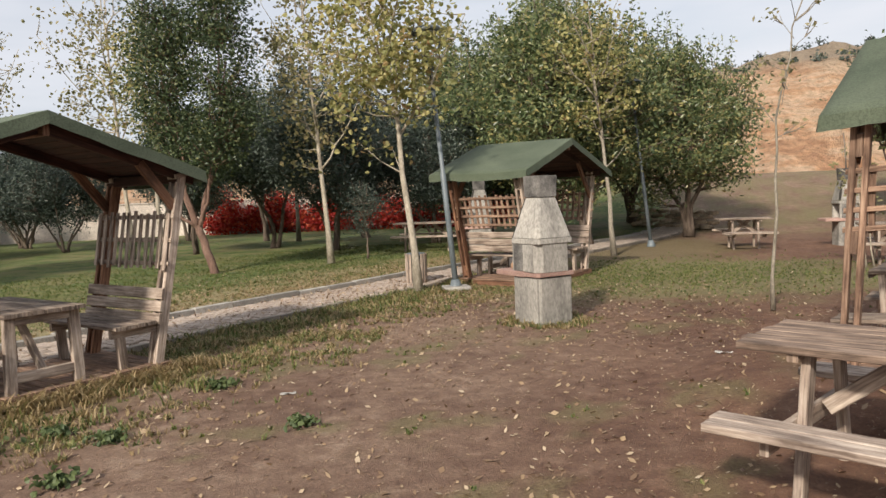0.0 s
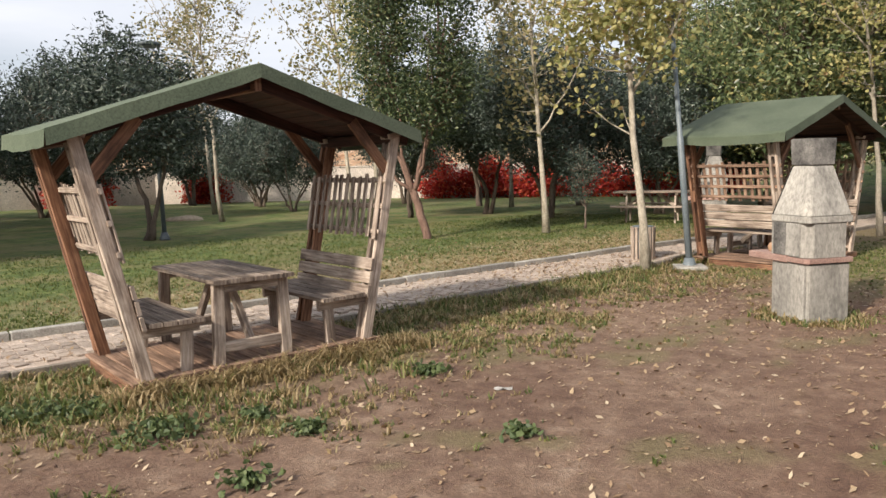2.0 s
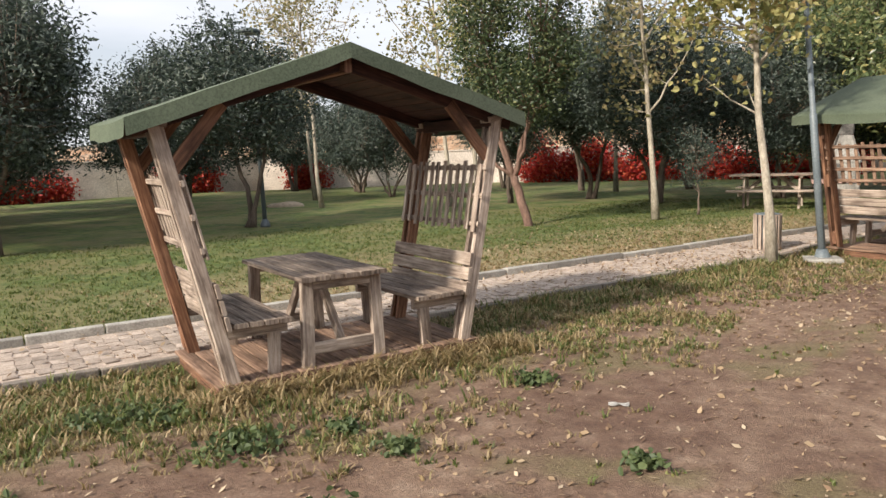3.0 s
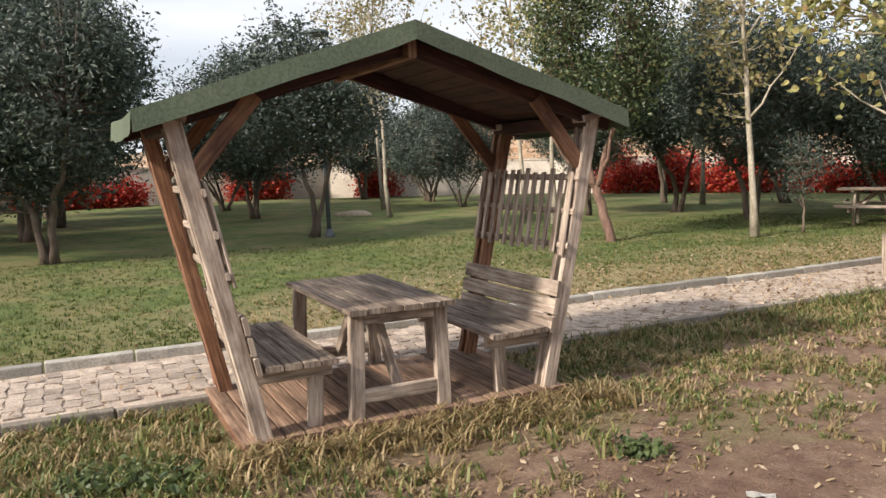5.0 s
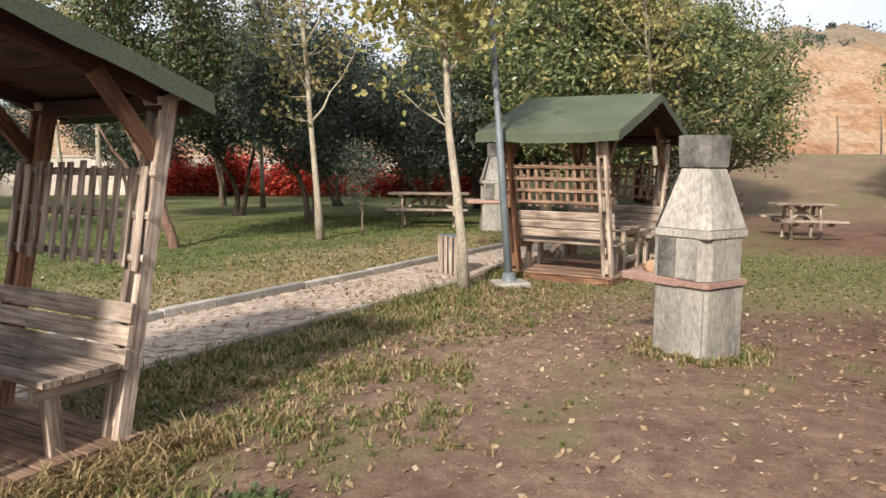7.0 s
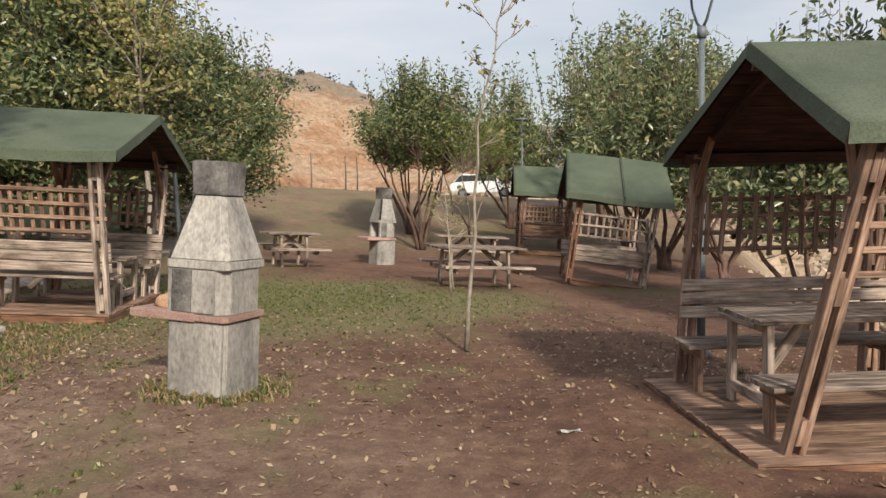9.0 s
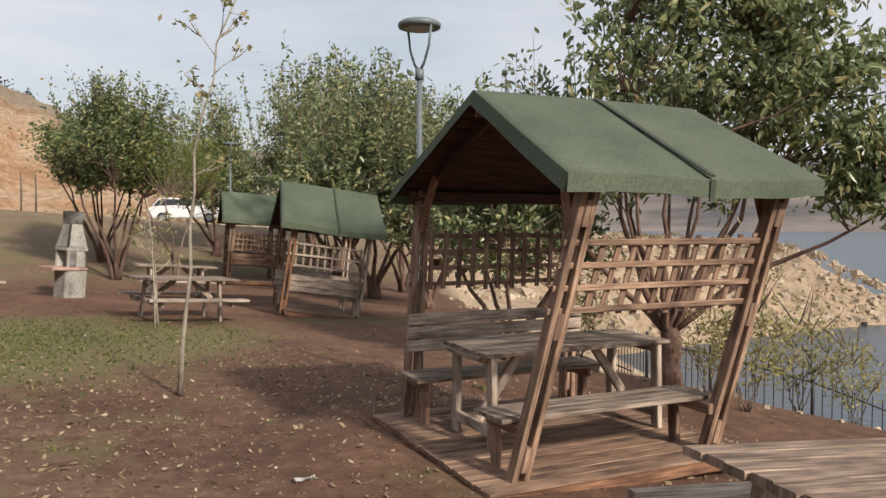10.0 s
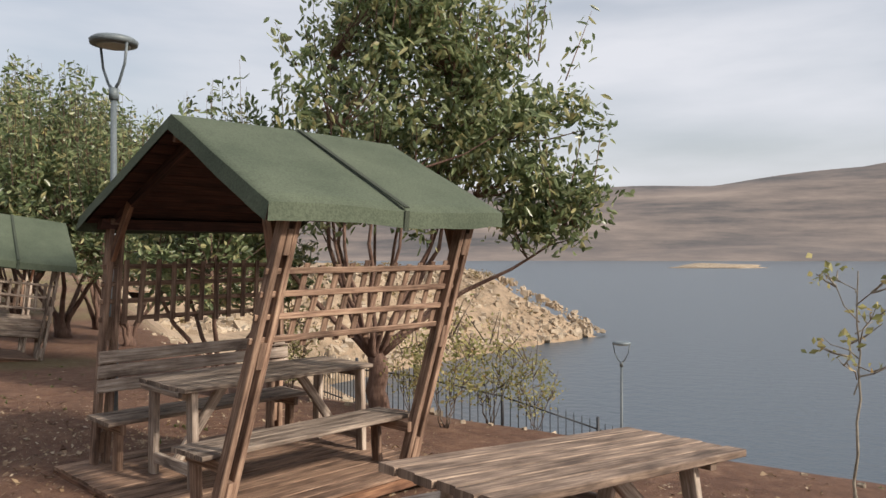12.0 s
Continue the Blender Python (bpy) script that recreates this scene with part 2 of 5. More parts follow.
def beam(bm, p0, p1, w, t, up=(0, 0, 1), c=0.006):
    """A squared timber with chamfered edges from p0 to p1, w wide across and t deep along up; uv runs with the grain."""
    uvl = bm.loops.layers.uv.verify()
    p0, p1, up = Vector(p0), Vector(p1), Vector(up)
    a = (p1 - p0)
    ln = a.length
    a.normalize()
    if a.cross(up).length < 0.05:
        up = Vector((0, 1, 0))
    s = a.cross(up).normalized()
    u = s.cross(a).normalized()
    hw, ht = w / 2, t / 2
    ring = [(-hw + c, -ht), (hw - c, -ht), (hw, -ht + c), (hw, ht - c), (hw - c, ht), (-hw + c, ht), (-hw, ht - c), (-hw, -ht + c)]
    A = [bm.verts.new(p0 + s * x + u * y) for x, y in ring]
    B = [bm.verts.new(p1 + s * x + u * y) for x, y in ring]
    per, vs = 0.0, [0.0]
    for k in range(8):
        q, r = ring[k], ring[(k + 1) % 8]
        per += math.hypot(q[0] - r[0], q[1] - r[1])
        vs.append(per)
    for k in range(8):
        j = (k + 1) % 8
        f = bm.faces.new((A[k], A[j], B[j], B[k]))
        for lp, (uu, vv) in zip(f.loops, ((0, vs[k]), (0, vs[k + 1]), (ln, vs[k + 1]), (ln, vs[k]))):
            lp[uvl].uv = (uu, vv)
    for f in (bm.faces.new(A[::-1]), bm.faces.new(B)):
        for lp in f.loops:
            d = lp.vert.co - p0
            lp[uvl].uv = (d.dot(u) * 0.2, d.dot(s))
    return bm


def tube(bm, points, radii, sides=7, cap=True):
    """A tapered round limb along points."""
    rings = []
    for k, p in enumerate(points):
        p = Vector(p)
        a = Vector(points[min(k + 1, len(points) - 1)]) - Vector(points[max(k - 1, 0)])
        if a.length < 1e-6:
            a = Vector((0, 0, 1))
        a.normalize()
        s = a.cross(Vector((0.31, 0.95, 0.05))).normalized()
        u = s.cross(a)
        rings.append([bm.verts.new(p + (s * math.cos(2 * math.pi * j / sides) + u * math.sin(2 * math.pi * j / sides)) * radii[k]) for j in range(sides)])
    for q, r in zip(rings, rings[1:]):
        for j in range(sides):
            i = (j + 1) % sides
            bm.faces.new((q[j], q[i], r[i], r[j])).smooth = True
    if cap:
        bm.faces.new(rings[0][::-1])
        bm.faces.new(rings[-1])
    return bm


def prism(bm, ring0, ring1):
    """A solid between two rings of the same count of points."""
    A = [bm.verts.new(p) for p in ring0]
    B = [bm.verts.new(p) for p in ring1]
    k = len(A)
    for j in range(k):
        bm.faces.new((A[j], A[(j + 1) % k], B[(j + 1) % k], B[j]))
    bm.faces.new(A[::-1])
    bm.faces.new(B)
    return bm


def block(bm, x0, x1, y0, y1, z0, z1, bevel=0.0):
    r = [(x0, y0), (x1, y0), (x1, y1), (x0, y1)]
    prism(bm, [(x, y, z0) for x, y in r], [(x, y, z1) for x, y in r])
    if bevel:
        bmesh.ops.bevel(bm, geom=bm.edges[:], offset=bevel, segments=2, affect="EDGES", profile=0.6)
    return bm


def mesh_of(name, bm, mat):
    bmesh.ops.recalc_face_normals(bm, faces=bm.faces)
    me = bpy.data.meshes.new(name)
    bm.to_mesh(me)
    bm.free()
    me.materials.append(mat)
    return me


def part(name, bm, mat, parent, label=""):
    ob = new(name, mesh_of(name, bm, mat))
    ob.parent = parent
    return tagged(ob, label)


def thing(name, m, label, category, group="", kind=""):
    ob = tagged(new(name), label, category, group, kind)
    ob.matrix_basis = m
    return ob


def single(name, bm, mat, m, label, category, group="", kind=""):
    ob = tagged(new(name, mesh_of(name, bm, mat)), label, category, group, kind)
    ob.matrix_basis = m
    return ob


def beams(name, parent, mat, specs, label=""):
    """One part made of the given beams."""
    bm = bmesh.new()
    for s in specs:
        beam(bm, *s)
    return part(name, bm, mat, parent, label)


def raw_mesh(name, verts, faces, mat):
    """A mesh straight from arrays (verts n x 3, faces m x 4)."""
    me = bpy.data.meshes.new(name)
    verts, faces = np.asarray(verts, np.float32), np.asarray(faces, np.int32)
    k = faces.shape[1]
    me.vertices.add(len(verts))
    me.vertices.foreach_set("co", verts.ravel())
    me.loops.add(faces.size)
    me.loops.foreach_set("vertex_index", faces.ravel())
    me.polygons.add(len(faces))
    me.polygons.foreach_set("loop_start", np.arange(0, faces.size, k, dtype=np.int32))
    me.polygons.foreach_set("use_smooth", np.zeros(len(faces), bool))
    me.update(calc_edges=True)
    me.materials.append(mat)
    return me


# ---- the lie of the land ----
def fence_x(y):
    """Where the level ground ends and the bank to the lake begins."""
    y = np.asarray(y, float)
    return np.where(y < 9, 7.3 + 0.33 * (y - 5), 8.62 + 0.95 * (y - 9))


def shore_y(x):
    """The waterline of the headland across the bay."""
    x = np.asarray(x, float)
    return np.interp(x, [20, 45, 66, 84, 97, 102, 106, 125, 180, 400], [46, 36, 29, 22, 14.5, 12, 15, 60, 160, 500])


# kerb lines of the path, in plan: near edge and far edge
NEAR_EDGE = [(-12.2, -9.5), (-7.5, 1.2), (-5.68, 5.1), (-3.83, 9.3), (-2.88, 11.5), (-2.2, 13.0), (-1.2, 15.9), (0.9, 20.3), (5.0, 28.5)]
FAR_EDGE = [(-13.4, -8.7), (-8.8, 1.4), (-7.02, 5.4), (-5.8, 8.0), (-4.78, 10.4), (-3.87, 12.4), (-2.6, 15.2), (-1.9, 16.7), (0.2, 21.1), (4.1, 29.0)]


def edge_x(edge, y):
    return np.interp(y, [q[1] for q in edge], [q[0] for q in edge])


LAKE = -9.0
_rng = np.random.default_rng(5)
_waves = [(_rng.uniform(0, 6.28), _rng.uniform(0, 6.28), 2.0 ** k) for k in range(9)]


def rough_field(x, y, base, octaves=6):
    """Cheap rolling noise, about -1 to 1, with features of the size base."""
    s = 0
    for k, (a, p, f) in enumerate(_waves[:octaves]):
        w = f / base
        s = s + np.sin(x * w * math.cos(a) * 6.28 + y * w * math.sin(a) * 6.28 + p + 1.7 * np.sin(y * w * 2.1 + a)) / (1.6 ** k)
    return s / 2.4


def height(x, y):
    """World height of the ground at world x, y."""
    x, y = np.asarray(x, float), np.asarray(y, float)
    xc, yc = np.clip(x, -45, 45), np.clip(y, -30, 60)
    z = -0.0594 * xc + 0.0297 * yc
    z = z + 0.012 * rough_field(x, y, 3.1) * smooth(0.5, 4, np.hypot(x + 0.3, y - 2.5))
    # slightly raised ground at the loose table
    z = z + 0.05 * np.exp(-((x - 2.8) ** 2 + (y - 4.4) ** 2) / 3.0)
    # low mound under the gazebo above the lake
    z = z + 0.16 * smooth(2.75, 1.45, np.hypot(x - 4.05, y - 6.99))
    # the lawn lies a little higher than the path
    z = z + 0.10 * smooth(0.1, -0.5, x - edge_x(FAR_EDGE, y)) * smooth(30, 27, y)
    # bank up to the road
    s = y + 0.15 * x
    z = z + 2.1 * smooth(25, 43, s) * smooth(-5, 5, x)
    # bank down to the lake
    d = x - fence_x(y)
    drop = 4.2 * smooth(0.3, 11, d) + 9.0 * smooth(17, 34, d)
    z = np.where(d > 0, z - drop, z)
    z = np.where(d > 34, np.minimum(z, LAKE - 3), z)
    # headland across the bay
    h = y - shore_y(x)
    rise = LAKE - 1.2 + 0.55 * np.clip(h + 4, 0, 16) + 0.07 * np.clip(h - 10, 0, 60) + 0.6 * rough_field(x, y, 17) * smooth(-2, 6, h)
    z = np.where((d > 10) & (h > -4), np.maximum(z, rise), z)
    # far hills round the lake
    r = np.hypot(x, y)
    far = smooth(1150, 1900, r) * (165 + 30 * rough_field(x, y, 1500, 3)) + smooth(1000, 1180, r) * 14
    far = far + 22 * smooth(900, 1300, r) * np.clip(rough_field(x, y, 700, 2), 0, 1)
    z = np.where(r > 900, np.maximum(z, LAKE - 6 + far), z)
    return z


def spot(x, y):
    """World place on the ground of the plan point x, y."""
    p = GROUND @ Vector((x, y, 0))
    return Vector((p.x, p.y, float(height(p.x, p.y))))


def upright(x, y, yaw=0.0, sink=0.0, scale=1.0, lean=(0, 0)):
    """Pose of a thing that stands plumb on the ground."""
    p = spot(x, y)
    return pose(p.x, p.y, p.z - sink, lean[0], lean[1], yaw) @ Matrix.Diagonal((scale, scale, scale, 1))


def square(x, y, yaw=0.0, sink=0.0, rx=0.0, ry=0.0):
    """Pose of a thing that stands square on the sloping ground."""
    p = spot(x, y)
    return Matrix.Translation((p.x, p.y, p.z - sink)) @ GROUND @ pose(0, 0, 0, rx, ry, yaw)


def axis(lo, a, b, hi, step, grow):
    mid = list(np.arange(a, b, step))
    d, out = step, []
    v = mid[-1]
    while v < hi:
        d *= grow
        v += d
        out.append(v)
    d, v, back = step, mid[0], []
    while v > lo:
        d *= grow
        v -= d
        back.append(v)
    return np.array(back[::-1] + mid + out)


def build_ground():
    xs, ys = axis(-2600, -15, 15, 3400, 0.16, 1.09), axis(-2600, -3, 25, 3000, 0.16, 1.09)
    X, Y = np.meshgrid(xs, ys)
    Z = height(X, Y)
    verts = np.stack([X, Y, Z], -1).reshape(-1, 3)
    nx, ny = len(xs), len(ys)
    i = np.arange(nx * ny).reshape(ny, nx)
    faces = np.stack([i[:-1, :-1], i[:-1, 1:], i[1:, 1:], i[1:, :-1]], -1).reshape(-1, 4)
    m, n, l, b = material("earth_and_grass", 0.95)
    me = raw_mesh("ground", verts, faces, m)
    me.polygons.foreach_set("use_smooth", np.ones(len(faces), bool))
    # what grows where: red grass, green lawn, blue dry stony land, alpha far hills in haze grey
    x, y = verts[:, 0], verts[:, 1]
    f1, f2 = rough_field(x, y, 2.3), rough_field(x + 40, y - 17, 0.9)
    strip = smooth(3.6, 1.0, edge_x(FAR_EDGE, y) - x + 0.9 * f1 + 0.5 * f2) * smooth(5.5, 8.5, y) * smooth(22, 18, y)
    lawn = smooth(0.05, -0.25, x - edge_x(FAR_EDGE, y)) * smooth(60, 40, np.hypot(x, y))
    verge = smooth(-0.2, 0.1, x - edge_x(NEAR_EDGE, y)) * smooth(2.7, 0.4, (x - edge_x(NEAR_EDGE, y)) * (1 + 1.3 * smooth(6, 9, y)) + 0.5 * f1) * smooth(19, 17, y)
    patch = smooth(0.15, 0.7, f1 + 0.5 * f2) * 0.55 * smooth(-4.5, -1.5, -np.abs(x + 2.0 - 0.15 * y) + 1)
    green2 = smooth(4.2, 2.2, np.hypot((x - 2.3) / 1.5, (y - 15.2) / 1.0) + 0.7 * f1) * 0.9
    green3 = smooth(3.4, 1.8, np.hypot((x - 2.0) / 1.2, (y - 22) / 1.6) + 0.6 * f1) * 0.55
    under = smooth(1.9, 0.8, np.hypot(x - 10.5, (y - 15.2) * 1.2) + 0.5 * f1) * 0.5
    bank = smooth(23, 30, y + 0.15 * x) * smooth(-5, 4, x) * (0.42 + 0.5 * f1)
    grass = np.clip(np.maximum.reduce([verge, patch, green2, green3, under, bank]), 0, 1)
    d = x - fence_x(y)
    dry = np.maximum(smooth(0.5, 6, d) * 0.9, smooth(45, 80, np.hypot(x, y)))
    far = smooth(500, 900, np.hypot(x, y))
    col = np.stack([grass, lawn, dry, far], -1).astype(np.float32)
    at = me.color_attributes.new("cover", "FLOAT_COLOR", "POINT")
    at.data.foreach_set("color", col.ravel())
    sa = me.attributes.new("straw", "FLOAT", "POINT")
    sa.data.foreach_set("value", strip.astype(np.float32))
    a = n.new("ShaderNodeAttribute")
    a.attribute_name = "cover"
    # soil gets darker and redder towards the lake, paler on the other side
    tr = me.attributes.new("lakeward", "FLOAT", "POINT")
    tr.data.foreach_set("value", (smooth(-1.0, 2.4, x + 0.5 * f1 - 0.12 * (y - 6)) * smooth(30, 22, y)).astype(np.float32))
    atr = n.new("ShaderNodeAttribute")
    atr.attribute_name = "lakeward"
    ast = n.new("ShaderNodeAttribute")
    ast.attribute_name = "straw"
    sp = n.new("ShaderNodeSeparateColor")
    l.new(a.outputs["Color"], sp.inputs[0])
    tc = n.new("ShaderNodeTexCoord")
    v = tc.outputs["Object"]
    big, med, fine, peb = noise_tex(n, l, 0.7, 4, v), noise_tex(n, l, 6, 6, v), noise_tex(n, l, 45, 6, v, 0.75), noise_tex(n, l, 160, 3, v)
    dirt = ramp(n, [(0.3, (0.115, 0.062, 0.041)), (0.55, (0.185, 0.112, 0.076)), (0.75, (0.26, 0.175, 0.125))])
    l.new(med.outputs["Fac"], dirt.inputs[0])
    dull = ramp(n, [(0.35, (0.75, 0.7, 0.68)), (0.65, (1.15, 1.2, 1.2))])
    l.new(big.outputs["Fac"], dull.inputs[0])
    soil = mix(n, l, "MULTIPLY", 1.0, dirt.outputs[0], dull.outputs[0])
    grit = ramp(n, [(0.3, (0.6, 0.6, 0.6)), (0.6, (1.2, 1.2, 1.2)), (0.75, (1.7, 1.6, 1.5))])
    l.new(fine.outputs["Fac"], grit.inputs[0])
    soil = mix(n, l, "MULTIPLY", 1.0, soil, grit.outputs[0])
    soil = mix(n, l, "MIX", atr.outputs["Fac"], mix(n, l, "MULTIPLY", 1.0, soil, (1.18, 1.24, 1.26)), mix(n, l, "MULTIPLY", 1.0, soil, (0.86, 0.72, 0.64)))
    turf = ramp(n, [(0.3, (0.09, 0.08, 0.032)), (0.5, (0.155, 0.14, 0.055)), (0.72, (0.25, 0.2, 0.11))])
    l.new(fine.outputs["Fac"], turf.inputs[0])
    thr = n.new("ShaderNodeMath")
    thr.operation = "MULTIPLY_ADD"
    l.new(fine.outputs["Fac"], thr.inputs[0])
    thr.inputs[1].default_value = 1.6
    thr.inputs[2].default_value = -0.8
    ad = n.new("ShaderNodeMath")
    ad.operation, ad.use_clamp = "ADD", True
    l.new(sp.outputs[0], ad.inputs[0])
    l.new(thr.outputs[0], ad.inputs[1])
    fade = n.new("ShaderNodeMath")
    fade.operation, fade.use_clamp = "MULTIPLY", True
    l.new(ad.outputs[0], fade.inputs[0])
    fr = ramp(n, [(0.0, (0, 0, 0)), (0.35, (1, 1, 1))])
    l.new(sp.outputs[0], fr.inputs[0])
    l.new(fr.outputs[0], fade.inputs[1])
    c = mix(n, l, "MIX", fade.outputs[0], soil, turf.outputs[0])
    lush = ramp(n, [(0.3, (0.03, 0.052, 0.011)), (0.5, (0.085, 0.122, 0.026)), (0.7, (0.18, 0.195, 0.055))])
    lm = noise_tex(n, l, 3.2, 6, v, 0.7)
    l.new(lm.outputs["Fac"], lush.inputs[0])
    lg = mix(n, l, "MULTIPLY", 1.0, lush.outputs[0], grit.outputs[0])
    straw = ramp(n, [(0.45, (0.0, 0.0, 0.0)), (0.62, (0.75, 0.75, 0.75))])
    l.new(big.outputs["Fac"], straw.inputs[0])
    lg = mix(n, l, "MIX", straw.outputs[0], lg, (0.19, 0.16, 0.07))
    pale = ramp(n, [(0.35, (0.10, 0.10, 0.035)), (0.5, (0.27, 0.225, 0.115)), (0.68, (0.42, 0.345, 0.2))])
    l.new(fine.outputs["Fac"], pale.inputs[0])
    lg = mix(n, l, "MIX", ast.outputs["Fac"], lg, pale.outputs[0])
    c = mix(n, l, "MIX", sp.outputs[1], c, lg)
    st1 = noise_tex(n, l, 0.05, 8, v, 0.65)
    stony = ramp(n, [(0.3, (0.19, 0.148, 0.105)), (0.5, (0.33, 0.25, 0.175)), (0.7, (0.43, 0.335, 0.24))])
    l.new(st1.outputs["Fac"], stony.inputs[0])
    st2 = noise_tex(n, l, 0.55, 8, v, 0.75)
    blot = ramp(n, [(0.34, (0.45, 0.42, 0.36)), (0.5, (0.95, 0.92, 0.88)), (0.68, (1.3, 1.25, 1.2))])
    l.new(st2.outputs["Fac"], blot.inputs[0])
    sg = mix(n, l, "MULTIPLY", 1.0, stony.outputs[0], blot.outputs[0])
    sg = mix(n, l, "MULTIPLY", 0.7, sg, grit.outputs[0])
    c = mix(n, l, "MIX", sp.outputs[2], c, sg)
    # far hills: the greying of distant haze is put into this colour ramp
    fm = n.new("ShaderNodeMapping")
    fm.inputs["Scale"].default_value = (0.0035, 0.0035, 0.03)
    l.new(v, fm.inputs["Vector"])
    fn = noise_tex(n, l, 1.0, 10, fm.outputs[0], 0.68)
    fc = ramp(n, [(0.36, (0.075, 0.072, 0.075)), (0.45, (0.13, 0.112, 0.106)), (0.54, (0.185, 0.153, 0.136)), (0.68, (0.27, 0.22, 0.19))])
    l.new(fn.outputs["Fac"], fc.inputs[0])
    c = mix(n, l, "MIX", a.outputs["Alpha"], c, fc.outputs[0])
    l.new(c, b.inputs["Base Color"])
    sm = n.new("ShaderNodeMath")
    sm.operation = "MULTIPLY_ADD"
    l.new(peb.outputs["Fac"], sm.inputs[0])
    sm.inputs[1].default_value = 0.3
    l.new(fine.outputs["Fac"], sm.inputs[2])
    bump(n, l, b, sm.outputs[0], 0.7, 0.03)
    ob = new("ground", me)
    return tagged(ob, "bare brown earth with patchy grass, leaves and a lawn", "ground", kind="structure")


build_ground()

# the lake
m_water, n_, l_, b_ = material("lake_water", 0.3)
b_.inputs["Base Color"].default_value = (0.045, 0.065, 0.085, 1)
tcw = n_.new("ShaderNodeTexCoord")
nw = noise_tex(n_, l_, 0.8, 4, tcw.outputs["Object"])
bump(n_, l_, b_, nw.outputs["Fac"], 0.5, 0.25)
bmw = bmesh.new()
bmesh.ops.create_circle(bmw, cap_ends=True, segments=96, radius=2300)
single("water", bmw, m_water, pose(900, 0, LAKE), "calm grey lake below the bank", "lake", kind="structure")


# ---- gazebos ----
def gazebo(m, L=1.4, half=1.0, flare=0.43, eave=1.98, ridge=2.56, side=0.2, rest_up=0.0, deck=(1.6, 2.3), over=0.28, front="slats", back="slats",
           backrest=(True, True), rest_wood=None, label="", joint=0.0, group="park gazebos", tier=0.0, rack=0.0, timber=WOOD, seat=WOOD_GREY, brace=0.52, inset=0.0):
    """An open timber shelter: ridge along local x, benches along both sides, posts flaring outwards, felt roof.
    front is the side at -y, back the side at +y."""
    g = thing("gazebo", m, label, "gazebo", group)
    dz = 0.10
    # deck on joists
    base = beams("platform", g, WOOD_RED, [((deck[0] / 2 - .02, -deck[1] / 2, 0.032), (deck[0] / 2 - .02, deck[1] / 2, 0.032), 0.05, 0.085)], "dark timber deck on joists")
    beams("joist", base, WOOD_RED, [((-deck[0] / 2 + .02, -deck[1] / 2, 0.032), (-deck[0] / 2 + .02, deck[1] / 2, 0.032), 0.05, 0.085)])
    for y in (-deck[1] / 2 + .05, -0.4, 0.4, deck[1] / 2 - .05):
        beams("joist", base, WOOD_RED, [((-deck[0] / 2 + .05, y, 0.02), (deck[0] / 2 - .05, y, 0.02), 0.07, 0.09)])
    n = int(deck[1] / 0.125)
    rnd = random.Random(int(L * 100) + n)
    mesh = None
    for k in range(n):
        y = -deck[1] / 2 + (k + 0.5) * deck[1] / n
        if mesh is None:
            bm = beam(bmesh.new(), (-deck[0] / 2, 0, 0), (deck[0] / 2, 0, 0), deck[1] / n - 0.010, 0.028)
            mesh = mesh_of("plank", bm, WOOD_DECK)
        o = new("plank", mesh)
        o.parent = base
        o.matrix_basis = pose(rnd.uniform(-.012, .012), y, dz - 0.014 + rnd.uniform(-.003, .003))
    # posts: two boards each, leaning outwards
    top = eave + 0.02
    for sx in (-1, 1):
        for sy in (-1, 1):
            x = sx * L / 2
            beams("post", g, WOOD_RED if timber is WOOD and sx < 0 else timber, [((x + o, sy * half, 0.02), (x + o, sy * (half + flare), top), 0.048, 0.10, (0, sy, 0.2)) for o in (-0.05, 0.05)]
                      + [((x - 0.0, sy * (half + flare * q), top * q - .09), (x, sy * (half + flare * (q + .06)), top * q + .09), 0.05, 0.085, (0, sy, 0.2)) for q in (0.12, 0.55, 0.9)])
            beams("post_cap", g, timber, [((x, sy * (half + flare - .08), top - .01), (x, sy * (half + flare + .09), top + .035), 0.16, 0.05)])
            # brace from the post up to the rafter
            q = 0.84 if brace < 0.5 else 0.76
            yb = half + flare * q
            slope = (ridge - eave) / (half + flare + side)
            beams("brace", g, WOOD_RED, [((x + sx * .03, sy * (yb - .03), top * q), (x + sx * .03, sy * (yb - brace), eave + slope * (brace + flare * (1 - q) + .1) - .04), 0.10, 0.045, (1, 0, 0))])
    # frame under the roof
    hw = half + flare + side
    slope = (ridge - eave) / hw
    rx = L / 2 + over
    for sx in (-1, 1):
        for sy in (-1, 1):
            x = sx * (L / 2 + 0.02)
            beams("rafter", g, WOOD_SHADED, [((x, sy * hw, eave - 0.02), (x, 0, ridge - 0.07), 0.05, 0.11)])
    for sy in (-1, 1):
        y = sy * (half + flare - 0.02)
        beams("wall_plate", g, WOOD_SHADED, [((-rx + .08, y, eave + slope * side - 0.06), (rx - .08, y, eave + slope * side - 0.06), 0.09, 0.10)])
    beams("ridge_beam", g, WOOD_RED, [((-rx + .01, 0, ridge - 0.10), (rx - .01, 0, ridge - 0.10), 0.06, 0.11)], "ridge beam with pale sawn ends")
    for sy in (-1, 1):
        nb = 11
        for k in range(nb):
            bm = bmesh.new()
            q0, q1 = k / nb, (k + 1) / nb - 0.012
            mid = (q0 + q1) / 2
            wv = math.hypot(hw, ridge - eave) / nb - .008
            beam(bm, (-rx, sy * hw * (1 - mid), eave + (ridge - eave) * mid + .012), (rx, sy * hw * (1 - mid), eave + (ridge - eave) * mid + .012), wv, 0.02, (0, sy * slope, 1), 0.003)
            part("roof_board", bm, WOOD_SHADED, g)
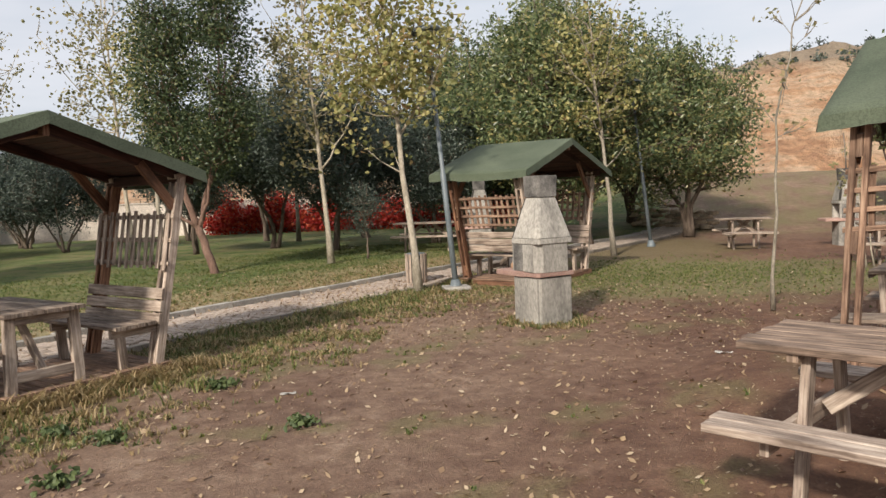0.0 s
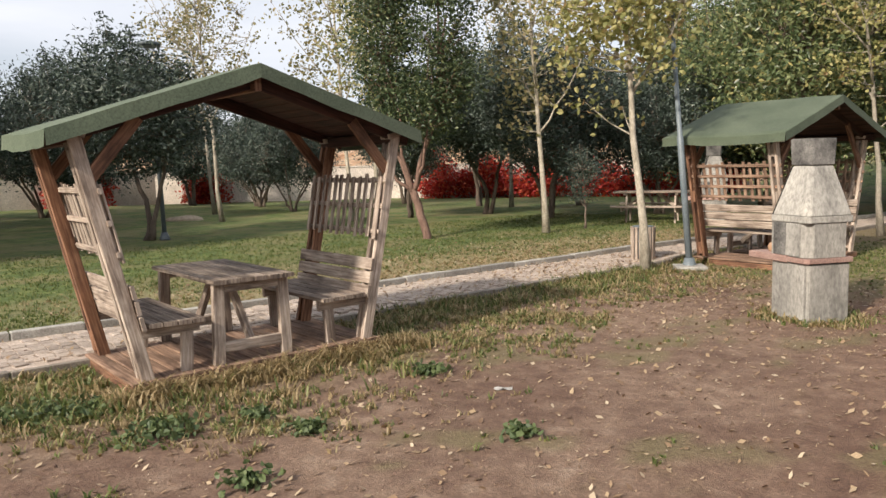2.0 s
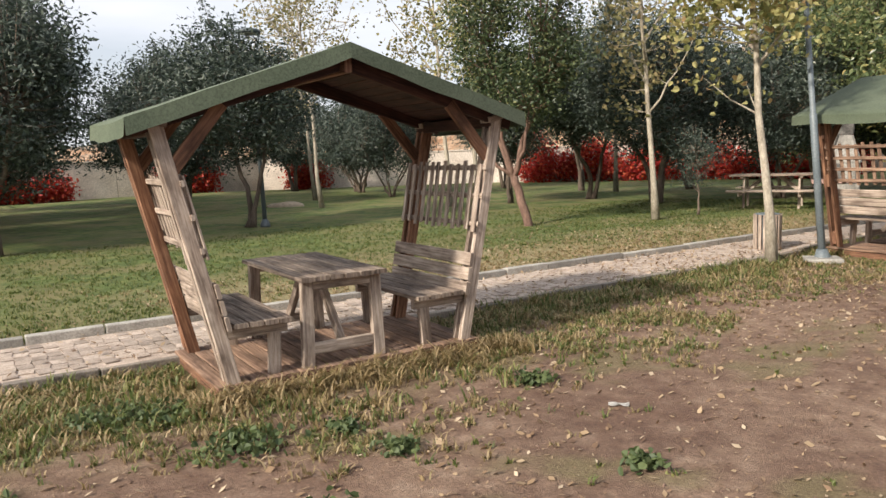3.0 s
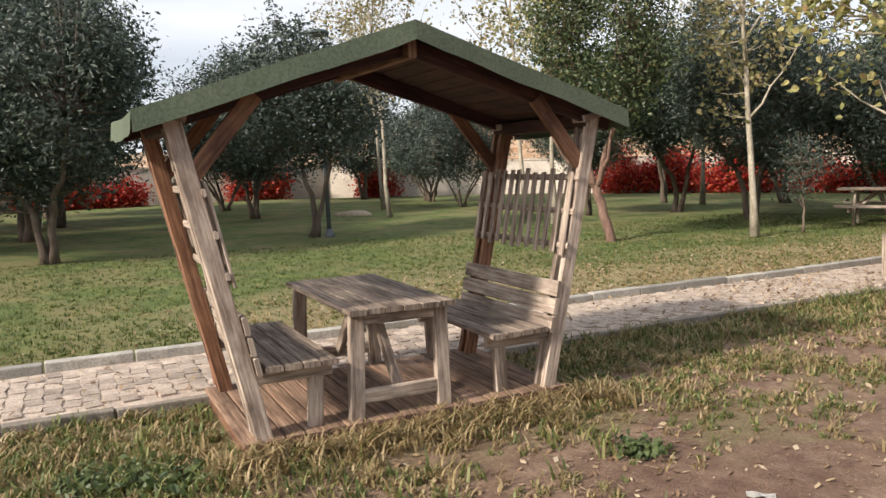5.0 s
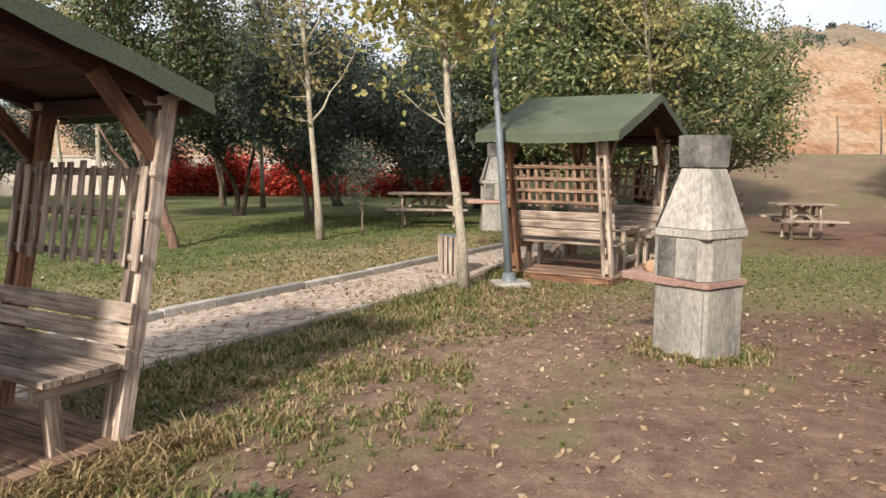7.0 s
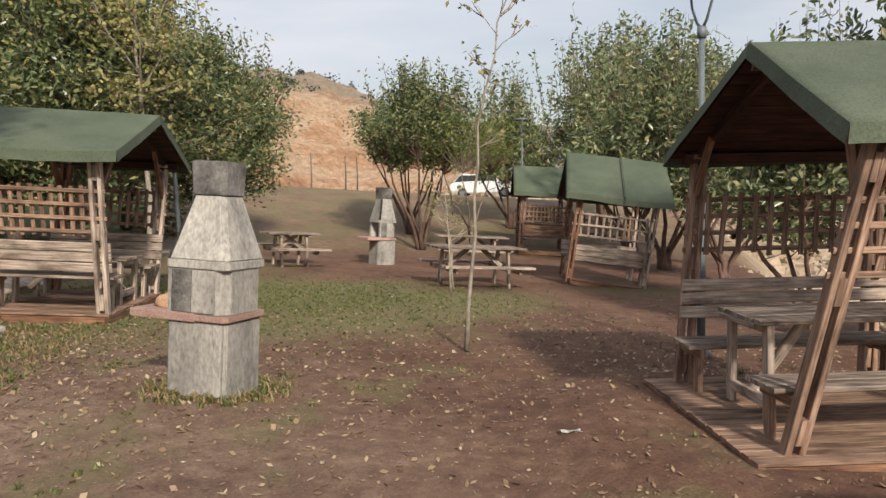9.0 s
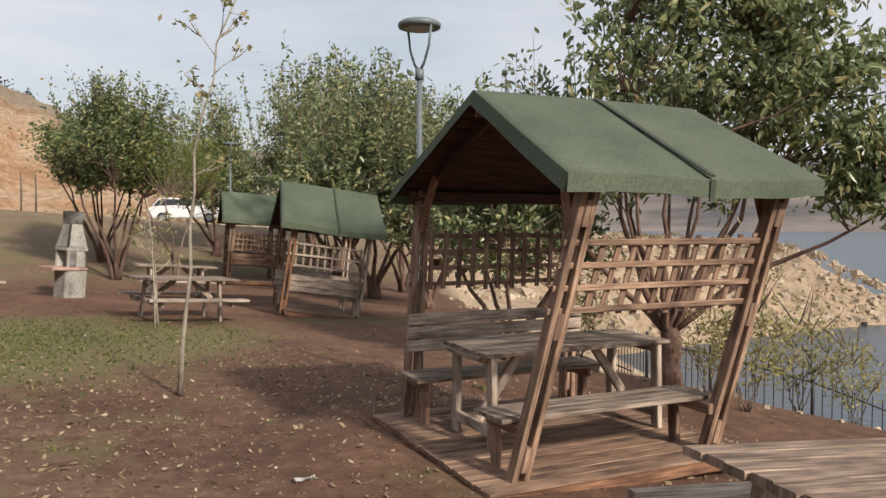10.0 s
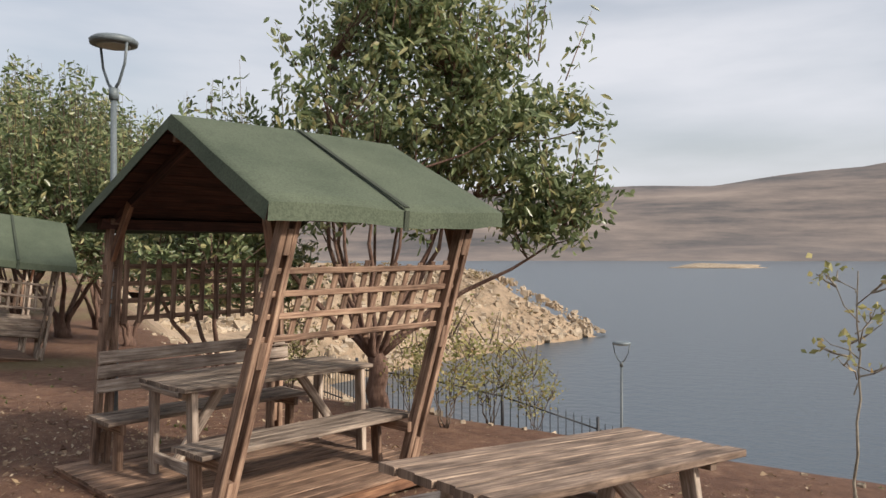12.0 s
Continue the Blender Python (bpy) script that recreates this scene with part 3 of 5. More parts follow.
    # the felt with its turned-down edges, slightly wavy
    for sy in (-1, 1):
        bm = bmesh.new()
        nx_, ny_ = 26, 9
        ex, ey = rx + 0.05, hw + 0.05
        def lay(lift):
            grid = []
            for i in range(nx_ + 1):
                row = []
                for j in range(ny_ + 1):
                    x = -ex + 2 * ex * i / nx_
                    q = j / ny_
                    sag = -0.014 * math.sin(3.1 * x + 2 * q + sy) * q - 0.010 * noise.noise((x * 2.3, q * 3, sy * 4 + L))
                    z = ridge + 0.056 - (ridge - eave) * (ey / hw) * q + sag
                    row.append(bm.verts.new((x, sy * ey * q, z + lift)))
                grid.append(row)
            return grid
        up_, lo_ = lay(0.012), lay(-0.003)
        for i in range(nx_):
            for j in range(ny_):
                bm.faces.new((up_[i][j], up_[i + 1][j], up_[i + 1][j + 1], up_[i][j + 1])).smooth = True
                bm.faces.new((lo_[i][j], lo_[i][j + 1], lo_[i + 1][j + 1], lo_[i + 1][j])).smooth = True
        # turned-down skirts at the eave and at both gables
        dropz = 0.125
        def skirt(line, out):
            low = [bm.verts.new(v.co + Vector(out) * 0.012 + Vector((0, 0, -dropz - 0.012 * noise.noise(v.co * 3.7)))) for v in line]
            low2 = [bm.verts.new(v.co - Vector(out) * 0.004) for v in low]
            for k in range(len(line) - 1):
                bm.faces.new((line[k], line[k + 1], low[k + 1], low[k]))
                bm.faces.new((low[k], low[k + 1], low2[k + 1], low2[k]))
        skirt([up_[i][ny_] for i in range(nx_ + 1)], (0, sy, 0))
        skirt([up_[0][j] for j in range(ny_ + 1)], (-1, 0, 0))
        skirt([up_[nx_][j] for j in range(ny_ + 1)], (1, 0, 0))
        felt = part("roof_felt", bm, FELT, g, "green mineral roofing felt with turned-down edges")
        if joint:
            bm = bmesh.new()
            x = joint
            beam(bm, (x, sy * 0.02, ridge + .078), (x, sy * (ey + .004), eave + .062), 0.05, 0.012, (0, sy * slope, 1), 0.003)
            beam(bm, (x, sy * (ey + .012), eave + .035), (x, sy * (ey + .02), eave - .12), 0.05, 0.012, (0, sy, 0), 0.003)
            part("felt_joint", bm, FELT_DARK, felt, "dark overlapped joint")
    # benches, backrests and lattices on both sides
    bx = L / 2 + 0.10
    for sy, style, rest in ((-1, front, backrest[0]), (1, back, backrest[1])):
        zs = 0.52
        bench = beams("bench", g, seat, [((-bx, sy * 0.60, zs), (bx, sy * 0.60, zs), 0.105, 0.036)], "slatted bench fixed to the posts")
        for k in range(1, 4):
            y = sy * (0.60 + 0.115 * k)
            beams("slat", bench, seat, [((-bx, y, zs + .002 * k), (bx, y, zs + .002 * k), 0.105, 0.036)])
        for sx in (-1, 1):
            beams("support", bench, timber, [((sx * (L / 2 - .03), sy * 0.56, zs - .062), (sx * (L / 2 - .03), sy * (half + .10), zs - .062), 0.05, 0.085)])
        for sx in (-1, 1):
            beams("leg", bench, timber, [((sx * (L / 2 - .03), sy * 0.68, dz - .02), (sx * (L / 2 - .03), sy * 0.66, zs - .10), 0.055, 0.095)])
        def lean_y(z, off):
            return sy * (half + flare * (z - 0.02) / (top - 0.02) + off)
        if rest:
            for k in range(3):
                z = 0.66 + rest_up + 0.125 * k
                beams("backrest_board", g, rest_wood or timber, [((-bx, lean_y(z, -.075), z), (bx, lean_y(z, -.075), z), 0.03, 0.112, (0, sy * .2, 1))])
        # lattice
        z0, z1 = 1.10 + tier, 1.58 + tier
        lat = beams("lattice", g, WOOD_BROWN if style in ("grid", "bars") else timber, [((-bx, lean_y(z, -inset), z), (bx, lean_y(z, -inset), z), 0.025, 0.045, (0, sy * .2, 1))
                                    for z in (np.linspace(z0, z1, 3) if style == "slats" else np.linspace(z0, z1, 4))], "timber lattice between the posts")
        kn = {"slats": 12, "grid": 13, "bars": 14}[style]
        lean_x = {"slats": 0.02, "grid": 0.0, "bars": 0.0}[style]
        for k in range(kn):
            x = -bx + 0.06 + (2 * bx - 0.12) * k / (kn - 1)
            a0, a1 = z0 - 0.05, z1 + 0.05
            j1, j2 = rnd.uniform(-.012, .012), rnd.uniform(-.012, .012)
            beams("lath", lat, WOOD_BROWN if style in ("grid", "bars") else timber, [((x + j1 + lean_x, lean_y(a0, -.028 - inset), a0 + rnd.uniform(-.02, .02)), (x + j2 - lean_x, lean_y(a1, -.028 - inset), a1 + rnd.uniform(-.02, .02)), 0.052, 0.02, (0, 1, 0))])
    # a shelter that has racked over: all above the deck leans along the ridge
    if rack:
        for o in g.children_recursive:
            if o.name.split(".")[0] not in ("platform", "joist", "plank", "bench", "slat", "leg", "support"):
                for v in o.data.vertices:
                    v.co.x += rack * v.co.z
    return g


def shelter_table(m, length=1.5, width=0.72, high=0.66, label="grey weathered timber table with plank top, under a gazebo"):
    """The table that stands on a gazebo's deck: long along x."""
    g = thing("picnic_table", m, label, "table", "gazebo tables")
    top = beams("tabletop", g, WOOD_GREY, [((-length / 2, -width / 2 + .08, high - .055), (-length / 2 + .001, width / 2 - .08, high - .055), 0.04, 0.04)], "grey plank tabletop")
    for k in range(6):
        y = -width / 2 + (k + .5) * width / 6
        j = 0.012 * math.sin(k * 5.1)
        beams("plank", top, WOOD_GREY, [((-length / 2 + j, y, high - .018), (length / 2 + j, y, high - .018), width / 6 - .008, 0.036)])
    lx, ly = length / 2 - 0.10, width / 2 - 0.08
    for sx in (-1, 1):
        for sy in (-1, 1):
            beams("leg", g, WOOD, [((sx * lx, sy * (ly + .02), 0), (sx * lx, sy * ly, high - .036), 0.055, 0.10, (0, 1, 0))])
        beams("cross_rail", g, WOOD, [((sx * lx, -ly - .05, high - .075), (sx * lx, ly + .05, high - .075), 0.045, 0.08)])
        beams("stretcher", g, WOOD, [((sx * lx, -ly, 0.14), (sx * lx, ly, 0.14), 0.045, 0.09)])
        beams("brace", g, WOOD, [((sx * (lx - .04), 0, 0.16), (sx * (lx - .48), 0, high - .05), 0.08, 0.05, (0, 1, 0))])
    return g


def picnic_bench_table(m, length=2.0, width=0.82, high=0.80, label="weathered timber picnic table with attached benches", spread=0.78, top_wood=WOOD_GREY):
    """A picnic table with its benches on the same frame, long along x."""
    g = thing("picnic_table", m, label, "table", "picnic tables")
    top = beams("tabletop", g, top_wood, [((-length / 2 + .3, -width / 2 + .03, high - .063), (-length / 2 + .3, width / 2 - .03, high - .063), 0.06, 0.045)], "grey plank tabletop on battens")
    beams("batten", top, top_wood, [((length / 2 - .3, -width / 2 + .03, high - .063), (length / 2 - .3, width / 2 - .03, high - .063), 0.06, 0.045)])
    for k in range(6):
        y = -width / 2 + (k + .5) * width / 6
        j = 0.015 * math.sin(k * 3.3 + length)
        beams("plank", top, top_wood, [((-length / 2 + j, y, high - .02), (length / 2 + j, y, high - .02), width / 6 - .009, 0.042)])
    lx = length / 2 - 0.34
    for sx in (-1, 1):
        x = sx * lx
        for sy in (-1, 1):
            beams("leg", g, WOOD, [((x, sy * (width / 2 - .02), -0.02), (x, sy * (width / 2 - .17), high - .045), 0.05, 0.10, (0, 1, 0))])
        beams("cross_beam", g, WOOD, [((x + .05 * sx, -spread - .02, 0.36), (x + .05 * sx, spread + .02, 0.36), 0.045, 0.10)])
        beams("brace", g, WOOD, [((x - sx * .02, 0, 0.40), (x - sx * .46, 0, high - .05), 0.09, 0.05, (0, 1, 0))])
    for sy in (-1, 1):
        bench = beams("bench", g, WOOD, [((-length / 2, sy * (spread - .07), 0.435), (length / 2, sy * (spread - .07), 0.435), 0.13, 0.045)])
        beams("plank", bench, WOOD, [((-length / 2 + .02, sy * (spread + .07), 0.435), (length / 2 - .015, sy * (spread + .07), 0.435), 0.13, 0.045)])
    return g


A_YAW, B_YAW, C_YAW = -24, -26, -28
C_POSE = upright(4.05, 6.99, C_YAW, -0.02, 0.89)     # this one was set level, its lake side raised
gazebo(square(-4.37, 6.56, A_YAW), 1.15, deck=(1.35, 2.3), ridge=2.51, side=0.16, over=0.14, inset=0.055, brace=0.4, rest_up=-0.11, label="open timber gazebo with green felt roof beside the path")
shelter_table(square(-4.45, 6.48, A_YAW) @ pose(0, 0, 0.10), 1.45, 0.74, 0.72)
gazebo(square(-0.22, 15.0, B_YAW), 1.4, front="bars", back="grid", label="timber gazebo with torn green felt roof, beside the lamp post", joint=0)
shelter_table(square(-0.22, 15.0, B_YAW) @ pose(0, 0, 0.10), 1.5, 0.74, 0.62)
gazebo(C_POSE, 1.8, eave=2.23, ridge=3.0, side=0.1, rest_up=0.1, rest_wood=WOOD, tier=0.24, deck=(2.4, 2.4), front="bars", back="grid", backrest=(False, True), over=0.24, joint=0.04, rack=0.15, brace=0.26, timber=WOOD_BROWN,
       label="timber gazebo with green felt roof above the lake bank")
shelter_table(C_POSE @ pose(0.16, 0.05, 0.10), 1.9, 0.8, 0.80)
gazebo(square(10.7, 16.7, -36, 0, 0, 4) @ Matrix.Diagonal((0.93, 0.93, 0.96, 1)), 1.7, front="slats", back="grid", eave=1.95, ridge=2.9, joint=0.1, rest_up=-0.08, brace=0.3, label="leaning timber gazebo with sagging green roof")
gazebo(square(15.3, 24.7, -34), 1.5, front="grid", back="grid", eave=2.0, ridge=2.9, timber=WOOD_BROWN, label="distant timber gazebo with green roof")
picnic_bench_table(square(2.78, 4.37, -33), label="grey weathered picnic table with attached benches on bare earth", spread=0.72, top_wood=WOOD_TABLE)
picnic_bench_table(square(7.2, 16.6, -12), 1.9, label="pale timber picnic table beside the gazebo")
picnic_bench_table(square(9.9, 20.9, -25), 1.9)
picnic_bench_table(square(4.9, 21.0, 0), 1.3, 0.7, 0.78, "old timber picnic table with broken bench planks", 0.85)
picnic_bench_table(square(-3.5, 21.4, 4), 1.9, label="timber picnic table on the lawn in the shade")


# ---- barbecues ----
def octagon(w, c, z):
    h = w / 2
    return [(h - c, -h, z), (h, -h + c, z), (h, h - c, z), (h - c, h, z), (-h + c, h, z), (-h, h - c, z), (-h, -h + c, z), (-h + c, -h, z)]


def barbecue(m, label, w=0.575, tall=1.0):
    """A precast concrete barbecue with hood and chimney; its mouth faces -x, where the shelf reaches out."""
    g = thing("barbecue", m, label, "barbecue", "concrete barbecues")
    def solid(name, rings, mat, parent=g, text="", bev=0.008):
        bm = bmesh.new()
        for a, b in zip(rings, rings[1:]):
            prism(bm, a, b)
        bmesh.ops.remove_doubles(bm, verts=bm.verts[:], dist=1e-4)
        if bev:
            bmesh.ops.bevel(bm, geom=[e for e in bm.edges if e.calc_face_angle(0) > 0.3], offset=bev, segments=2, affect="EDGES")
        return part(name, bm, mat, parent, text)
    c = 0.04
    s = tall
    solid("base", [octagon(w, c, -0.05), octagon(w, c, 0.62 * s)], CONCRETE)
    bm = bmesh.new()
    block(bm, w / 2 - .10, w / 2 - .02, -w / 2 - .016, -w / 2 + .02, 0.02, 0.61 * s, .008)
    part("corner_rib", bm, CONCRETE, g, "mortared upright rib at the corner")
    # shelf reaching out at the mouth, and a thin ledge round the rest
    bm = bmesh.new()
    block(bm, -w / 2 - 0.34, -w / 2 + 0.30, -w / 2 - 0.03, w / 2 + 0.03, 0.622 * s, 0.695 * s, 0.012)
    part("shelf", bm, PINKTILE, g, "stained pinkish slab shelf")
    solid("ledge", [octagon(w + .05, c, 0.632 * s), octagon(w + .05, c, 0.685 * s)], PINKTILE, g, "chipped ledge at grate height", 0.006)
    # fire box: back and two sides, open at the mouth
    bm = bmesh.new()
    block(bm, w / 2 - 0.06, w / 2, -w / 2 + .09, w / 2 - .09, 0.69 * s, 1.06 * s)
    for sy in (-1, 1):
        prism(bm, [(-w / 2 + .02, sy * w / 2, 0.69 * s), (w / 2 - .1, sy * w / 2, 0.69 * s), (w / 2 - .0, sy * (w / 2 - .1), 0.69 * s), (w / 2 - .06, sy * (w / 2 - .12), 0.69 * s), (-w / 2 + .02, sy * (w / 2 - .06), 0.69 * s)],
              [(-w / 2 + .02, sy * w / 2, 1.06 * s), (w / 2 - .1, sy * w / 2, 1.06 * s), (w / 2 - .0, sy * (w / 2 - .1), 1.06 * s), (w / 2 - .06, sy * (w / 2 - .12), 1.06 * s), (-w / 2 + .02, sy * (w / 2 - .06), 1.06 * s)])
    part("fire_box", bm, CONCRETE, g, "concrete fire box open at one side")
    # upright slabs standing in the side of the fire box
    for x0, x1, mat in ((-w / 2 + .06, -.04, SOOT), (-.03, w / 2 - .10, CONCRETE)):
        bm = bmesh.new()
        block(bm, x0, x1, -w / 2 - .012, -w / 2 + .03, 0.70 * s, 1.05 * s, .006)
        part("side_slab", bm, mat, g)
    # hood
    solid("hood_rim", [octagon(w + .03, c, 1.06 * s), octagon(w + .03, c, 1.13 * s)], CONCRETE, g, "", 0.006)
    solid("hood", [octagon(w + .01, c, 1.132 * s), octagon(0.31, 0.035, 1.66 * s)], CONCRETE, g, "tapering concrete hood")
    bm = bmesh.new()
    a0, a1 = octagon(w + .012, c, 1.135 * s), octagon(0.312, 0.035, 1.655 * s)
    out = Vector((-.7, -.7, 0.25)) * 0.006
    quad = [Vector(a0[6]), Vector(a0[7]), Vector(a1[7]), Vector(a1[6])]
    prism(bm, [p - out for p in quad], [p + out for p in quad])
    part("soot_edge", bm, CHAR, g, "black soot streak on the hood's edge")
    solid("chimney", [octagon(0.325, 0.03, 1.665 * s), octagon(0.345, 0.03, 1.95 * s)], SOOT, g, "soot-stained chimney block", 0.008)
    return g


Q_POSE = square(0.36, 10.14, -49) @ Matrix.Diagonal((0.97, 0.97, 0.97, 1))
barbecue(Q_POSE, "grey precast concrete barbecue with tapered hood and sooty chimney")
barbecue(square(7.4, 21.2, 5), "grey concrete barbecue with shelf beside the bank", 0.5)
barbecue(square(-1.9, 20.6, 10), "grey concrete barbecue behind the lamp post", 0.6)


# ---- trees ----
def leaf_mesh(name, centres, length, width, mat, seed, droop=0.35, fold=False):
    """Many small pointed leaves, one bent blade each, round the given centres."""
    r = np.random.default_rng(seed)
    n = len(centres)
    d = r.normal(size=(n, 3))
    d[:, 2] = d[:, 2] * 0.7 - droop
    d /= np.linalg.norm(d, axis=1)[:, None]
    s = np.cross(d, r.normal(size=(n, 3)))
    s /= np.linalg.norm(s, axis=1)[:, None]
    u = np.cross(s, d)
    ln = (length * r.uniform(0.6, 1.3, n))[:, None]
    wd = (width * r.uniform(0.7, 1.3, n))[:, None]
    c = np.asarray(centres)
    if fold:
        b_, t_ = c - d * ln * .5, c + d * ln * .5
        l1, l2 = c - d * ln * .22 + s * wd * .5 + u * wd * .2, c + d * ln * .18 + s * wd * .42 + u * wd * .2
        r1, r2 = c - d * ln * .22 - s * wd * .5 + u * wd * .2, c + d * ln * .18 - s * wd * .42 + u * wd * .2
        v = np.stack([b_, l1, l2, t_, r2, r1], 1).reshape(-1, 3)
        k = np.arange(n)[:, None] * 6
        return raw_mesh(name, v, np.concatenate([k + np.array([0, 1, 2, 3]), k + np.array([0, 3, 4, 5])], 0), mat)
    v = np.stack([c - d * ln * .5, c + s * wd * .5 + u * wd * .15, c + d * ln * .5, c - s * wd * .5 + u * wd * .15], 1).reshape(-1, 3)
    return raw_mesh(name, v, np.arange(n * 4).reshape(-1, 4), mat)


def tree(name, m, label, stems, lobes, bark, leaf, leaves=40, size=(0.09, 0.035), spread=0.28, seed=1, shoots=0, shoot_len=0.7, category="tree", group="", droop=0.35, hollow=0.55, fold=False):
    """stems: [(points, r0, r1)]; lobes: [(centre, radii, clumps)] where foliage clumps hang, each on a twig of its own."""
    g = thing(name, m, label, category, group)
    r = np.random.default_rng(seed)
    bm = bmesh.new()
    way = []
    for pts, r0, r1 in stems:
        fine = []
        for a, b in zip(pts, pts[1:]):
            for q in (0, 0.33, 0.66):
                p = Vector(a).lerp(Vector(b), q)
                fine.append(p + Vector(r.normal(size=3) * 0.018 * (1 + p.z * .1)))
        fine.append(Vector(pts[-1]))
        rad = [r0 + (r1 - r0) * (i / (len(fine) - 1)) ** 0.8 for i in range(len(fine))]
        if fine[0].z < 0.05:
            rad[0] *= 1.35
        tube(bm, fine, rad, 8)
        way += [(p, q) for p, q in zip(fine, rad)]
    W = np.array([p[:] for p, _ in way])
    cl = []
    for c, rr, n in lobes:
        v = r.normal(size=(n, 3))
        v /= np.linalg.norm(v, axis=1)[:, None]
        q = r.uniform(hollow ** 3, 1, n) ** (1 / 3)
        p = np.array(c) + v * q[:, None] * np.array(rr) * (1 + 0.22 * np.sin(5 * v[:, :1] + seed) * np.cos(4 * v[:, 2:] + seed))
        for a in p:
            low = W[:, 2] < max(a[2] - 0.05, 0.3)
            dist = np.linalg.norm(W - a, axis=1) + np.where(low, 0, 5)
            s = Vector(W[int(dist.argmin())])
            e = Vector(a)
            mid = s.lerp(e, 0.5) + Vector((0, 0, -0.06 * (e - s).length))
            ln = (e - s).length
            tube(bm, [s, mid, e], [0.008 + 0.010 * ln, 0.006 + .005 * ln, 0.003], 4, False)
            k = max(4, int(leaves * r.uniform(0.5, 1.4)))
            cl.append(a + r.normal(size=(k, 3)) * spread * np.array([1, 1, 0.75]))
            t = r.uniform(0.35, 1, k // 4)
            cl.append(np.array(s)[None] * (1 - t)[:, None] + a[None] * t[:, None] + r.normal(size=(len(t), 3)) * spread * 0.45)
        for j in range(int(shoots * n / max(1, sum(q_[2] for q_ in lobes)) + 0.5)):
            a = r.uniform(0, 6.28)
            q = r.uniform(0, 0.9)
            s = Vector(c) + Vector((math.cos(a) * rr[0] * q, math.sin(a) * rr[1] * q, rr[2] * math.sqrt(1 - q * q) * 0.8))
            e = s + Vector((r.normal() * .12 + math.cos(a) * q * .25, r.normal() * .12 + math.sin(a) * q * .25, shoot_len * r.uniform(.6, 1.3)))
            tube(bm, [s, s.lerp(e, .5), e], [0.012, 0.008, 0.003], 4, False)
            k = int(leaves * 0.9)
            t = r.uniform(0, 1, k)
            cl.append(np.array(s)[None] * (1 - t)[:, None] + np.array(e)[None] * t[:, None] + r.normal(size=(k, 3)) * 0.085)
    part("trunk", bm, bark, g)
    crown = new("crown", leaf_mesh("crown", np.concatenate(cl), size[0], size[1], leaf, seed, droop, fold))
    crown.parent = g
    return g


def multistem(r, n, fork, top, spread, r0, base_spread=0.1):
    out = []
    for k in range(n):
        a = 6.28 * k / n + r.uniform(-.4, .4)
        d = np.array([math.cos(a), math.sin(a), 0])
        p0 = d * base_spread * 0.3
        p1 = d * base_spread + np.array([0, 0, fork])
        p2 = d * (base_spread + spread * 0.55) + np.array([0, 0, fork + (top - fork) * 0.5])
        p3 = d * (base_spread + spread) * r.uniform(.8, 1.1) + np.array([0, 0, top])
        out.append(([tuple(p0), tuple(p1), tuple(p2), tuple(p3)], r0, r0 * 0.3))
    return out


OLIVE_LABEL = "grey-green olive tree with dense crown on the lawn"
_r = np.random.default_rng(11)
olive_a = tree("olive_tree", upright(-14.6, 8.7, 20), OLIVE_LABEL, multistem(_r, 3, 0.9, 2.6, 0.9, 0.085, 0.22), [((0, 0, 2.7), (1.9, 1.9, 1.5), 190), ((0.6, 0.2, 4.0), (1.1, 1.1, 0.9), 70), ((-0.7, -.3, 1.7), (1.0, 1.0, .7), 40)],
               BARK, LEAF_OLIVE, 75, (0.125, 0.046), 0.27, 21, 14, 0.5, group="olive trees")
olive_b = tree("olive_tree", upright(-13.8, 14.2, 0), OLIVE_LABEL, [([(0, 0, 0), (0.05, 0, 0.6), (-0.35, 0.1, 1.6), (-0.7, 0.2, 2.8)], 0.09, 0.03), ([(0.08, 0, 0), (0.25, 0, 0.5), (0.5, 0.1, 1.5), (0.7, 0, 2.8)], 0.08, 0.03)],
               [((0, 0, 3.0), (1.7, 1.7, 1.25), 170), ((-.5, 0, 4.0), (1.0, 1.0, .8), 60)], BARK, LEAF_OLIVE, 75, (0.125, 0.046), 0.27, 22, 12, 0.5, group="olive trees")
olive_c = tree("olive_tree", upright(-21.0, 27.0, 0), "dark low multi-stemmed olive tree before the wall", multistem(_r, 5, 0.5, 2.0, 0.9, 0.06, 0.3), [((0, 0, 2.3), (2.0, 2.0, 1.3), 190), ((0.3, 0, 3.4), (1.2, 1.2, .8), 60)],
               BARK, LEAF_OLIVE, 75, (0.13, 0.048), 0.28, 23, 8, 0.5, group="olive trees")
